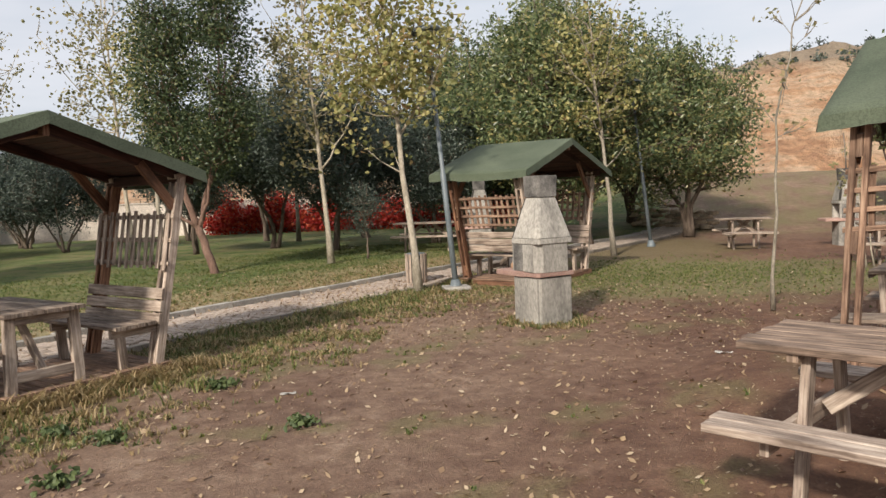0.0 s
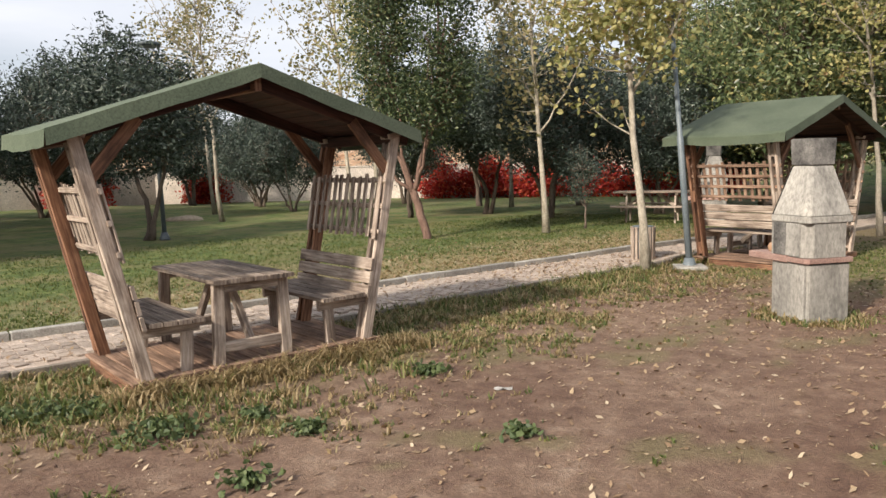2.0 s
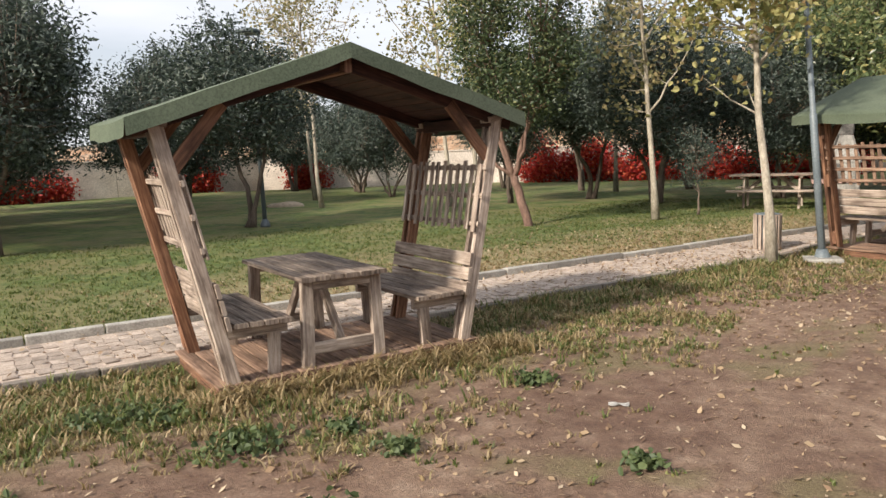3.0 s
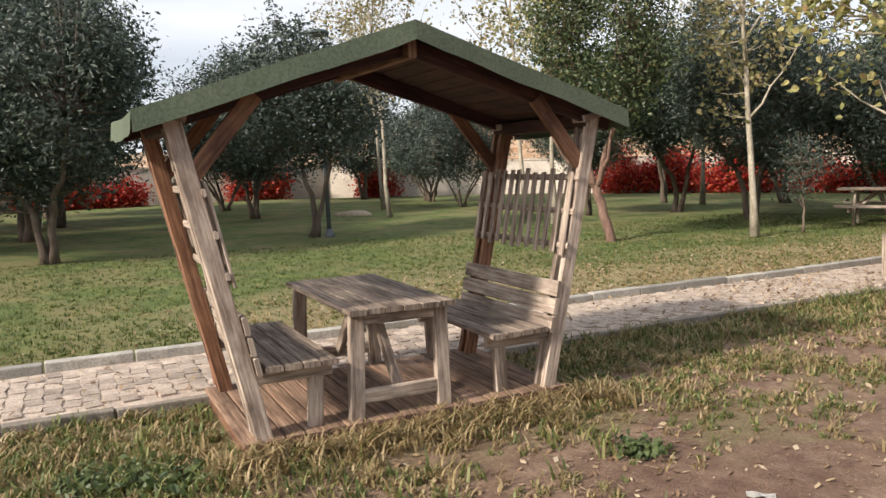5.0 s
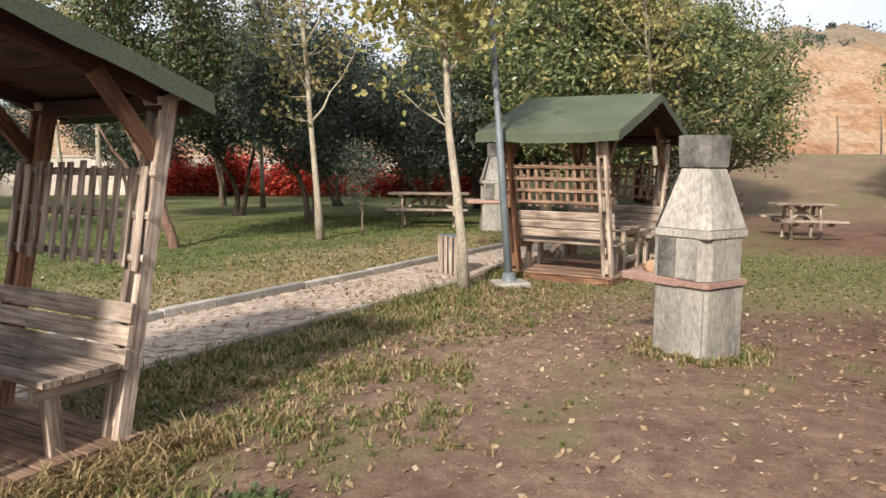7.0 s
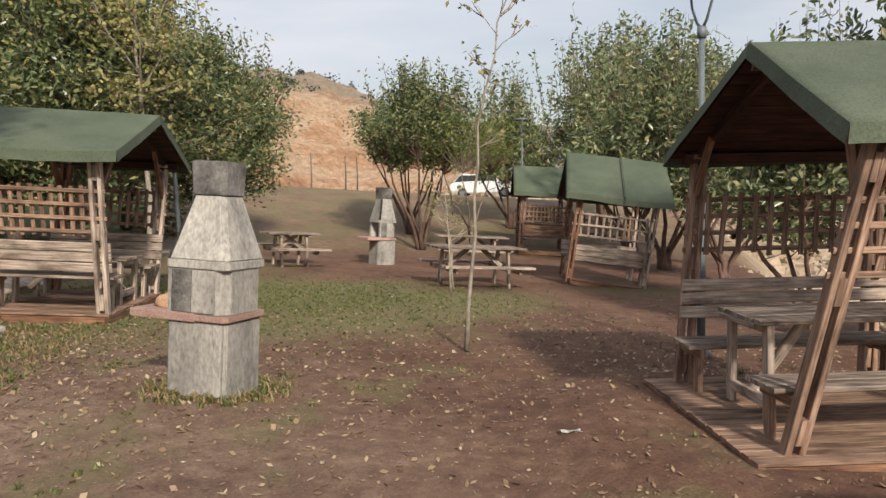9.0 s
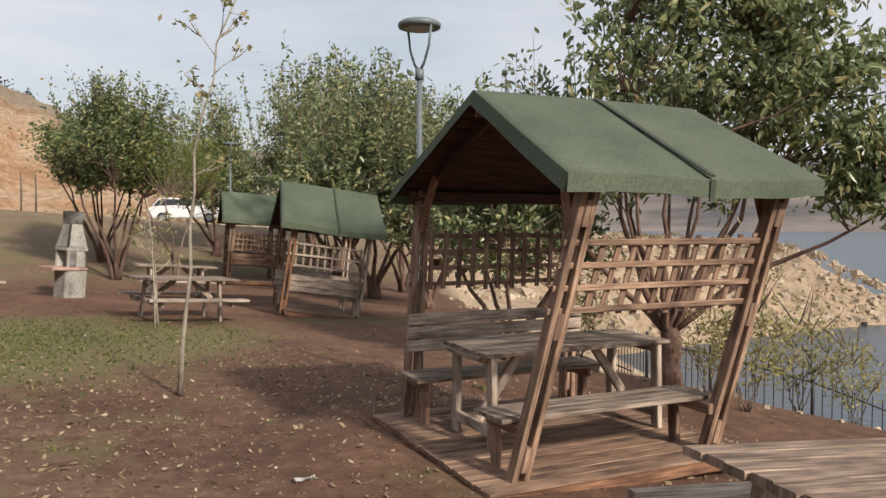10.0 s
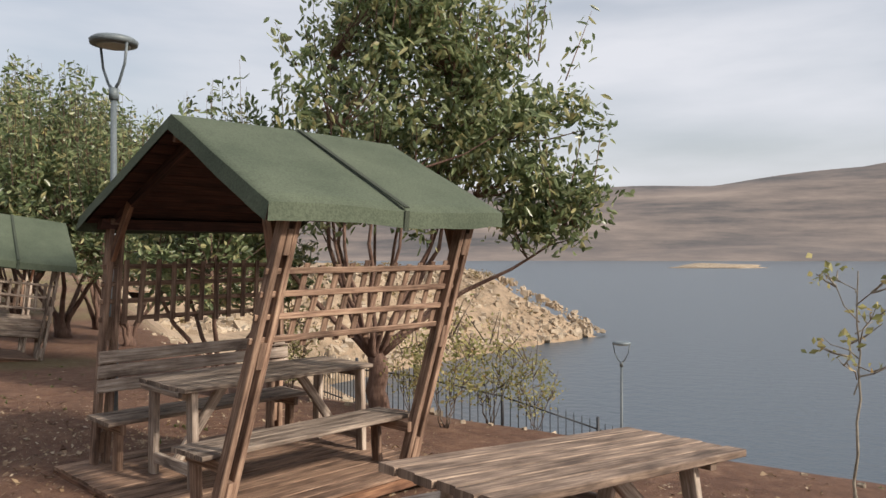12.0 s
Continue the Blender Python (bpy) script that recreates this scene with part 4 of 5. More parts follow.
for k, (which, x, y, yaw, sc) in enumerate([
        (0, -20.5, 17.6, 140, 0.95), (2, -22.5, 28.5, 70, 1.0), (1, -9.3, 24.0, 30, 1.1), (0, -6.6, 22.3, 200, 0.95), (2, -3.9, 24.5, 10, 1.05), (0, -1.2, 27.5, 80, 1.05),
        (1, -12.0, 29.5, 100, 1.2), (0, -16.5, 31.5, 250, 1.15), (2, -25.5, 20.0, 300, 1.05), (0, -24.0, 13.0, 45, 1.25), (1, -18.0, 6.5, 15, 1.3), (0, -19.8, 10.5, 220, 1.2), (2, -17.5, 24.5, 160, 0.9),
        (0, -27.5, 29.5, 120, 1.2), (1, -29.0, 24.0, 10, 1.2), (0, -29.0, 15.0, 330, 1.25), (1, -8.0, 30.5, 190, 1.25), (0, -4.0, 32.0, 20, 1.3), (2, -26.0, 8.0, 90, 1.3), (0, -21.0, 4.0, 70, 1.25), (1, -11.0, 22.0, 290, 0.8)]):
    copy_thing((olive_a, olive_b, olive_c)[which], upright(x, y, yaw, 0, sc * (0.98 if y > 23 else 1.14)))

# twisted multi-stemmed tree with tall narrow crowns by the lawn's edge
tree("lawn_tree", upright(-7.2, 16.1), "leaning many-stemmed tree with tall green columns of leaves", [
    ([(-0.1, -.05, -.25), (-0.16, -.05, .2), (-0.3, 0, 0.7), (-0.42, 0, 1.1)], 0.10, 0.085),
    ([(-.4, 0, 1.0), (-0.75, .1, 1.7), (-1.0, .1, 3.0), (-1.0, .1, 5.8)], 0.07, 0.015), ([(-.4, 0, 1.0), (-0.55, -.2, 1.9), (-0.6, -.2, 3.2)], 0.06, 0.02),
    ([(-.42, 0, 1.05), (-0.2, .1, 1.8), (0.25, .1, 2.8), (0.5, 0.1, 6.2)], 0.07, 0.015), ([(-.4, 0, 1.05), (-0.05, -.2, 1.6), (0.2, -.3, 2.4)], 0.055, 0.02), ([(-.4, 0, 1.05), (-.9, -.2, 1.5), (-1.3, -.2, 2.3)], 0.05, 0.015)],
    [((-1.0, 0.1, 4.6), (0.72, 0.72, 2.3), 170), ((0.5, 0.1, 4.9), (0.7, 0.7, 2.6), 190), ((-0.2, 0, 2.8), (0.95, 0.9, 0.7), 60)], BARK_RED, LEAF_POPLAR, 56, (0.09, 0.05), 0.2, 31, 30, 0.9)

# slender plane trees with pale trunks
def plane_tree(m, label, tall, leaf, clumps, seed, lean=0.0, crown_low=2.4, wide=1.1, leaves=16):
    r = np.random.default_rng(seed)
    stems = [([(0, 0, 0), (lean * .4, 0, tall * .35), (lean, 0, tall * .7), (lean * 1.2, 0, tall)], 0.075, 0.012)]
    for k in range(9):
        a = k * 2.4 + r.uniform(-.3, .3)
        z = crown_low + (tall - crown_low) * k / 10
        ln = wide * (1.15 - 0.6 * k / 9)
        x0 = lean * z / tall * 1.1
        stems.append(([(x0, 0, z), (x0 + math.cos(a) * ln * .5, math.sin(a) * ln * .5, z + ln * .65), (x0 + math.cos(a) * ln, math.sin(a) * ln, z + ln * 1.5)], 0.028, 0.006))
    return tree("plane_tree", m, label, stems, [((lean, 0, crown_low + (tall - crown_low) * .52), (wide, wide, (tall - crown_low) * .56), clumps)], BARK_PALE, leaf, leaves + 8, (0.105, 0.08), 0.23, seed, 0, group="plane trees", hollow=0.25, fold=True)


plane_tree(upright(-1.92, 13.0), "slender plane tree with yellowing crown beside the path", 5.9, LEAF_YELLOW, 100, 41, -0.22, 2.75, 1.15, 20)
plane_tree(upright(-5.2, 17.9), "slender plane tree with thin autumn leaves on the lawn", 7.2, LEAF_PLANE, 75, 42, -0.1, 2.3, 1.1, 13)
_p = plane_tree(upright(-16.5, 19.6), "nearly bare plane tree with a few pale leaves", 8.0, LEAF_PLANE, 75, 43, -0.3, 3.2, 1.7, 10)
copy_thing(_p, upright(-12.2, 20.5, 100, 0, 1.0))
copy_thing(_p, upright(-9.8, 27.5, 220, 0, 1.05))
copy_thing(_p, upright(-19.5, 22.5, 40, 0, 1.05))
_pl = plane_tree(upright(-10.5, 19.2), "plane tree with yellow-green leaves behind the gazebo", 6.6, LEAF_YELLOW, 80, 44, 0.2, 3.0, 1.2, 13)
copy_thing(_pl, upright(1.6, 19.6, 130, 0, 0.95))
tree("olive_sapling", upright(-4.6, 19.0), "small grey-green olive sapling on the lawn", [([(0, 0, 0), (0.03, 0, .5), (0, 0, 1.4)], 0.03, 0.01)], [((0, 0, 1.3), (0.55, 0.55, 0.6), 50)], BARK, LEAF_OLIVE, 34, (0.07, 0.026), 0.16, 46, 4, 0.3)

# almond trees: many stems, dense green, with upright shoots
_r = np.random.default_rng(12)
ALMOND_LABEL = "green almond tree with forked dark stems"
almond_a = tree("almond_tree", upright(4.1, 25.4, 0), "broad green almond tree with dense crown", multistem(_r, 4, 1.0, 3.6, 1.3, 0.10, 0.15) + [([(0, 0, -.05), (0, 0, 1.1)], 0.15, 0.12)],
                [((0, 0, 3.3), (2.4, 2.4, 2.0), 330), ((-.5, 0, 5.0), (1.4, 1.4, 1.0), 90)], BARK, LEAF_GREEN, 52, (0.145, 0.062), 0.27, 51, 70, 1.1, group="almond trees")
almond_b = tree("almond_tree", upright(11.0, 25.5, 0), ALMOND_LABEL, multistem(_r, 6, 0.7, 2.9, 1.0, 0.075, 0.25), [((0, 0, 3.8), (1.9, 1.9, 1.1), 190), ((0.2, 0, 4.6), (1.2, 1.2, .6), 50)], BARK_RED, LEAF_GREEN, 44, (0.15, 0.064), 0.24, 52, 60, 1.1, group="almond trees")
almond_c = tree("almond_tree", upright(15.6, 19.3, 0), ALMOND_LABEL, multistem(_r, 5, 0.6, 2.9, 1.5, 0.10, 0.2) + [([(0, 0, -.05), (0, 0, .65)], 0.17, 0.15)],
                [((0, 0, 3.3), (2.4, 2.4, 1.2), 150), ((0.3, 0, 4.4), (1.5, 1.5, 0.7), 50)], BARK_RED, LEAF_ALMOND, 30, (0.20, 0.075), 0.2, 53, 90, 2.3, group="almond trees", hollow=0.25, fold=True)
for which, x, y, yaw, sc in [(0, 0.9, 22.6, 60, 1.1), (0, -0.6, 25.5, 150, 1.2), (0, 2.6, 29.5, 250, 1.05), (0, -2.8, 29.5, 20, 1.15), (1, 12.2, 28.5, 140, 0.9), (2, 14.6, 16.4, 70, 0.78), (2, 20.0, 25.0, 140, 1.2), (2, 17.5, 29.5, 220, 0.9), (1, 19.0, 21.0, 30, 1.2), (2, 24.0, 31.0, 0, 1.25), (1, 18.4, 23.6, 260, 0.9), (2, 8.7, 10.2, 200, 0.62)]:
    copy_thing((almond_a, almond_b, almond_c)[which], upright(x, y, yaw, 0, sc))
# the large almond tree on the bank behind the gazebo
_rb = np.random.default_rng(77)
_limbs = [([(0, 0, -.3), (-.03, 0, .3), (0.0, .05, .75)], 0.16, 0.13)]
for _k in range(11):
    _a = 6.283 * _k / 11 + _rb.uniform(-.2, .2)
    _o = np.array([math.cos(_a), math.sin(_a), 0]) * _rb.uniform(.75, 1.1)
    _t = _rb.uniform(3.4, 5.4)
    _limbs.append(([(0, .05, .65), tuple(_o * .35 + [0, .05, 1.25]), tuple(_o * .9 + [.1, 0, 2.3]), tuple(_o * 1.15 + [.2, -.1, _t - .3])], _rb.uniform(.045, .075), 0.012))
for _x, _y, _z in ((.6, -2.6, 2.5), (-.4, 2.7, 3.4), (1.1, -2.2, 4.3)):
    _limbs.append(([(0, .05, .7), (_x * .3, _y * .35, 1.5), (_x * .7, _y * .7, _z - .5), (_x, _y, _z)], 0.055, 0.01))
tree("almond_tree", upright(8.9, 7.75), "large spreading almond tree on the lake bank behind a gazebo", _limbs,
    [((0.3, -0.1, 4.2), (1.8, 1.5, 1.6), 170), ((0.4, -1.6, 4.1), (0.9, 1.2, 1.1), 80), ((-.3, 1.5, 3.2), (0.8, 0.8, .6), 34), ((0.5, -2.3, 2.8), (0.5, 0.8, 0.45), 40), ((0.2, -0.3, 5.8), (1.1, 1.1, 0.9), 60)],
    BARK_RED, LEAF_ALMOND, 34, (0.15, 0.055), 0.16, 54, 80, 0.9, group="almond trees", droop=0.8, hollow=0.2, fold=True)
# yellow-green acacia among the almonds
tree("acacia_tree", upright(12.0, 24.0), "light yellow-green acacia with feathery drooping leaves", multistem(_r, 3, 0.9, 2.6, 0.9, 0.05, 0.1), [((0, 0, 3.6), (1.6, 1.6, 0.75), 100)], BARK, foliage("acacia_leaves", [(0, (0.09, 0.13, 0.02)), (1, (0.22, 0.25, 0.05))], 0.4), 60, (0.10, 0.02), 0.3, 55, 0, droop=0.8)


def sapling(m, label, pts, twigs, leaf, seed, r0=0.02, size=(0.09, 0.05)):
    r = np.random.default_rng(seed)
    stems, lob = [(pts, r0, 0.005)], []
    for k in range(twigs):
        q = 0.45 + 0.52 * k / twigs
        i = min(int(q * (len(pts) - 1)), len(pts) - 2)
        p = Vector(pts[i]).lerp(Vector(pts[i + 1]), q * (len(pts) - 1) - i)
        a = k * 2.4
        e = p + Vector((math.cos(a) * .3, math.sin(a) * .3, r.uniform(.05, .4)))
        stems.append(([p[:], e[:]], 0.006, 0.003))
        lob.append((e[:], (.12, .12, .1), 2))
    return tree("sapling", m, label, stems, lob, BARK_PALE, leaf, 5, size, 0.07, seed, 0, group="saplings")


sapling(upright(3.34, 10.85), "thin pale sapling with few leaves on bare earth", [(0, 0, 0), (0.07, 0, 1.3), (0.22, 0, 2.5), (0.55, 0, 3.7), (0.95, 0, 5.2)], 12, LEAF_PLANE, 61, 0.026)
sapling(upright(6.05, 15.6), "thin pale sapling stem beside a picnic table", [(0, 0, 0), (-.05, 0, 1.2), (-.15, 0, 2.2)], 7, LEAF_PLANE, 62, 0.016)
sapling(upright(6.25, 15.8), "thin pale sapling stem beside a picnic table", [(0, 0, 0), (-.1, 0, 1.0), (-.3, 0, 2.0)], 6, LEAF_PLANE, 63, 0.016)
sapling(upright(5.6, 2.4), "thin sapling with yellow-green leaves above the lake bank", [(0, 0, 0), (0, 0.0, 0.8), (0.05, -.03, 1.35), (-0.05, .0, 2.0)], 9, LEAF_YELLOW, 64, 0.014, (0.075, 0.045))

# scrub by the fence
for k, (x, y, sc) in enumerate([(7.9, 6.5, 0.9), (8.4, 7.1, 0.8), (9.6, 6.3, 1.0), (9.4, 5.6, 0.8), (9.8, 9.6, 1.0), (8.9, 9.2, .8)]):
    if k == 0:
        shrub = tree("shrub", upright(x, y), "yellow-green scrub growing through the iron fence", multistem(np.random.default_rng(3), 7, 0.3, 1.1, 0.3, 0.008, 0.12), [((0, 0, 0.75), (0.4, 0.4, 0.55), 46)], BARK, LEAF_YELLOW, 12, (0.07, 0.035), 0.12, 71, 8, 0.4, "shrub", "fence scrub")
    else:
        copy_thing(shrub, upright(x, y, 67 * k, 0, sc))

# ---- the hill behind ----
def build_hill():
    bear = np.radians(np.linspace(-75, 50, 170))
    q = np.linspace(0, 1, 70)
    B, Q = np.meshgrid(bear, q)
    deg = np.degrees(B)
    top = np.interp(deg, [-75, -45, -30, -20, 0, 16, 21, 26, 30, 36, 44], [2, 6, 11, 16, 19, 21, 22, 18, 12.5, 5, 0])
    rad = 72 + 130 * Q + 5 * np.sin(deg * .35)
    prof = np.interp(Q, [0, 0.04, 0.30, 0.40, 1.0], [-0.06, 0.0, 0.80, 0.97, 1.25])
    x, y = rad * np.sin(B), rad * np.cos(B)
    gully = rough_field(deg * 1.3, Q * 6, 9) * 1.3 + rough_field(x, y, 11) * 0.9
    z = 0.5 + 0.93 * top * prof + gully * np.clip(Q * 6, 0, 1) * np.clip(top / 12, 0, 1)
    pts = np.stack([x, y, z], -1).reshape(-1, 3)
    R = np.array(GROUND.to_3x3())
    pts = pts @ R.T
    ny, nx = B.shape
    i = np.arange(nx * ny).reshape(ny, nx)
    faces = np.stack([i[:-1, :-1], i[:-1, 1:], i[1:, 1:], i[1:, :-1]], -1).reshape(-1, 4)
    m, n, l, b = material("orange_cut_hillside", 0.95)
    tc = n.new("ShaderNodeTexCoord")
    mp = n.new("ShaderNodeMapping")
    mp.inputs["Rotation"].default_value = (0.35, 0.25, 0.3)
    mp.inputs["Scale"].default_value = (0.05, 0.05, 0.22)
    l.new(tc.outputs["Object"], mp.inputs["Vector"])
    st = noise_tex(n, l, 2.6, 10, mp.outputs[0], 0.7)
    r1 = ramp(n, [(0.3, (0.44, 0.22, 0.115)), (0.45, (0.63, 0.37, 0.21)), (0.56, (0.76, 0.55, 0.37)), (0.68, (0.58, 0.38, 0.23)), (0.8, (0.68, 0.57, 0.45))])
    l.new(st.outputs["Fac"], r1.inputs[0])
    fine = noise_tex(n, l, 1.3, 8, tc.outputs["Object"], 0.75)
    r2 = ramp(n, [(0.32, (0.58, 0.55, 0.52)), (0.55, (1.05, 1.05, 1.05)), (0.75, (1.25, 1.25, 1.25))])
    l.new(fine.outputs["Fac"], r2.inputs[0])
    c = mix(n, l, "MULTIPLY", 1.0, r1.outputs[0], r2.outputs[0])
    at = n.new("ShaderNodeAttribute")
    at.attribute_name = "topsoil"
    c = mix(n, l, "MIX", at.outputs["Fac"], c, mix(n, l, "MULTIPLY", 1.0, (0.42, 0.33, 0.235), r2.outputs[0]))
    l.new(c, b.inputs["Base Color"])
    bump(n, l, b, fine.outputs["Fac"], 1.0, 1.2)
    me = raw_mesh("hillside", pts, faces, m)
    a = me.attributes.new("topsoil", "FLOAT", "POINT")
    a.data.foreach_set("value", smooth(0.26, 0.34, Q + 0.03 * gully).ravel().astype(np.float32))
    me.polygons.foreach_set("use_smooth", np.ones(len(faces), bool))
    tagged(new("hillside", me), "orange eroded earth hillside with scrubby top", "hill", kind="structure")
    # scrub on the hilltop
    r = np.random.default_rng(9)
    sel = r.choice(np.where((Q.ravel() > .27) & (Q.ravel() < .75) & (deg.ravel() > -40) & (deg.ravel() < 34))[0], 420)
    cs = []
    for k in sel:
        s = r.uniform(0.35, 1.0)
        cs.append(pts[k] + np.array([0, 0, s * .5]) + r.normal(size=(40, 3)) * s * np.array([.6, .6, .35]))
    scrub = new("hill_scrub", leaf_mesh("hill_scrub", np.concatenate(cs), 0.45, 0.28, LEAF_OLIVE, 10))
    tagged(scrub, "dark scrub bushes scattered over the hilltop", "scrub", kind="stuff")


build_hill()

# ---- boundary wall with red creeper ----
def build_wall():
    line = [(-40, -6), (-36.5, 8), (-34.5, 20), (-31, 30.5), (-21, 36.5), (-9, 38.5), (-2, 38)]
    g = thing("boundary_wall", Matrix(), "long cream-painted boundary wall beyond the lawn", "wall", kind="structure")
    for (x0, y0), (x1, y1) in zip(line, line[1:]):
        n = max(1, int(math.hypot(x1 - x0, y1 - y0) / 3.2))
        for k in range(n):
            a, c = spot(x0 + (x1 - x0) * k / n, y0 + (y1 - y0) * k / n), spot(x0 + (x1 - x0) * (k + 1) / n, y0 + (y1 - y0) * (k + 1) / n)
            d = (c - a).normalized()
            s = Vector((-d.y, d.x, 0)) * 0.11
            bm = bmesh.new()
            c2 = c - d * 0.02
            up = Vector((0, 0, 1.7))
            dn = Vector((0, 0, -0.3))
            prism(bm, [a + s + dn, c2 + s + dn, c2 - s + dn, a - s + dn], [a + s + up, c2 + s + up, c2 - s + up, a - s + up])
            prism(bm, [a + s * 1.4 + up, c2 + s * 1.4 + up, c2 - s * 1.4 + up, a - s * 1.4 + up], [a + s * 1.4 + up * 1.04, c2 + s * 1.4 + up * 1.04, c2 - s * 1.4 + up * 1.04, a - s * 1.4 + up * 1.04])
            part("wall_panel", bm, WALLPAINT, g)
    r = np.random.default_rng(4)
    spans = [(-36.0, 9.5, -35.2, 15.5, 1.3), (-35.0, 16.5, -33.6, 21.5, 1.2), (-32.6, 25.5, -31.6, 28.2, 1.7), (-29.5, 31.2, -27.5, 32.2, 1.9), (-18.5, 36.6, -10.0, 37.9, 2.3), (-10, 37.9, -3, 37.9, 2.0)]
    for x0, y0, x1, y1, h in spans:
        n = int(math.hypot(x1 - x0, y1 - y0) * 34)
        cs = []
        for k in range(n):
            t = r.uniform()
            p = spot(x0 + (x1 - x0) * t, y0 + (y1 - y0) * t)
            cs.append(np.array(p) + np.array([0.25, -0.3, 0]) + np.array([0, 0, r.uniform(0.1, h * (.75 + .25 * math.sin(t * 17)))]) + r.normal(size=(30, 3)) * .22)
        cre = new("creeper", leaf_mesh("creeper", np.concatenate(cs), 0.16, 0.13, LEAF_RED, 5))
        tagged(cre, "red autumn creeper covering the boundary wall", "creeper", "wall creepers", kind="stuff")


build_wall()


# ---- street lamps ----
def street_lamp(m, label, tall=4.6):
    g = thing("street_lamp", m, label, "street lamp", "park lamps")
    part("pole", tube(bmesh.new(), [(0, 0, -.05), (0, 0, tall * .45), (0, 0, tall * .45 + .02), (0, 0, tall - .62)], [0.052, 0.05, 0.038, 0.035], 14), STEEL, g)
    part("base_plate", tube(bmesh.new(), [(0, 0, -.02), (0, 0, .03), (0, 0, .18)], [0.12, 0.12, 0.07], 14), STEEL, g)
    part("collar", tube(bmesh.new(), [(0, 0, tall - .70), (0, 0, tall - .56)], [0.055, 0.055], 14), STEEL, g)
    for s in (-1, 1):
        part("bracket", tube(bmesh.new(), [(0, 0, tall - .6), (s * .1, 0, tall - .5), (s * .2, 0, tall - .30), (s * .245, 0, tall - .04)], [0.02, 0.018, 0.016, 0.016], 8), STEEL, g)
    part("head", tube(bmesh.new(), [(0, 0, tall - .06), (0, 0, tall - .05), (0, 0, tall - .005), (0, 0, tall + .03), (0, 0, tall + .04)], [0.20, 0.265, 0.275, 0.23, 0.05], 28), STEEL, g, "flat round lamp head")
    part("diffuser", tube(bmesh.new(), [(0, 0, tall - .075), (0, 0, tall - .062)], [0.17, 0.19], 24), LAMPGLASS, g, "pale glass underside")
    return g


LAMP_LABEL = "grey steel park lamp with flat round head on a forked bracket"
lamp = street_lamp(upright(-1.37, 13.5, 20, 0, 1.0, (0, -1.5)), LAMP_LABEL)
for x, y, yaw in [(5.86, 9.73, 75), (21.65, 5.0, 80), (-13.5, 14.4, 40), (16.6, 27.4, 60)]:
    copy_thing(lamp, upright(x, y, yaw, 0, 0.935 if x == 5.86 else 1.0))
bm = bmesh.new()
block(bm, -.24, .24, -.2, .2, -.1, .07, .02)
single("lamp_footing", bm, CONCRETE, square(-1.37, 13.45, 20), "rough concrete footing under the lamp post", "footing")


# ---- waste bin ----
def waste_bin(m):
    g = thing("waste_bin", m, "slatted timber waste bin beside the path", "waste bin")
    part("liner", tube(bmesh.new(), [(0, 0, .06), (0, 0, .58)], [.165, .165], 20), STEEL, g, "grey metal liner")
    for k in range(16):
        a = 6.283 * k / 16
        beams("slat", g, WOOD, [((math.cos(a) * .185, math.sin(a) * .185, 0), (math.cos(a) * .195, math.sin(a) * .195, .62), 0.052, 0.02, (math.cos(a), math.sin(a), 0))])
    part("rim", tube(bmesh.new(), [(0, 0, .60), (0, 0, .63)], [.17, .172], 20), STEEL, g)
    return g


waste_bin(square(-2.2, 14.0))

# ---- iron fence above the bank ----
def iron_fence():
    g = thing("fence", Matrix(), "black iron picket fence along the lake bank", "fence")
    pts = [(9.7, 3.3), (9.1, 4.9), (8.7, 6.4), (8.7, 7.9), (9.3, 9.2), (10.6, 10.6)]
    for (x0, y0), (x1, y1) in zip(pts, pts[1:]):
        a, c = spot(x0 + 2.3, y0), spot(x1 + 2.3, y1)
        for z in (0.16, 0.78):
            part("rail", tube(bmesh.new(), [a + Vector((0, 0, z)), c + Vector((0, 0, z))], [.014, .014], 6), IRON, g)
        part("fence_post", tube(bmesh.new(), [a + Vector((0, 0, -.1)), a + Vector((0, 0, .98))], [.028, .028], 8), IRON, g)
        n = int((c - a).length / 0.13)
        for k in range(1, n):
            p = a.lerp(c, k / n)
            part("picket", tube(bmesh.new(), [p + Vector((0, 0, .05)), p + Vector((0, 0, .88)), p + Vector((0, 0, .93))], [.008, .008, .002], 5), IRON, g)
    return g


iron_fence()


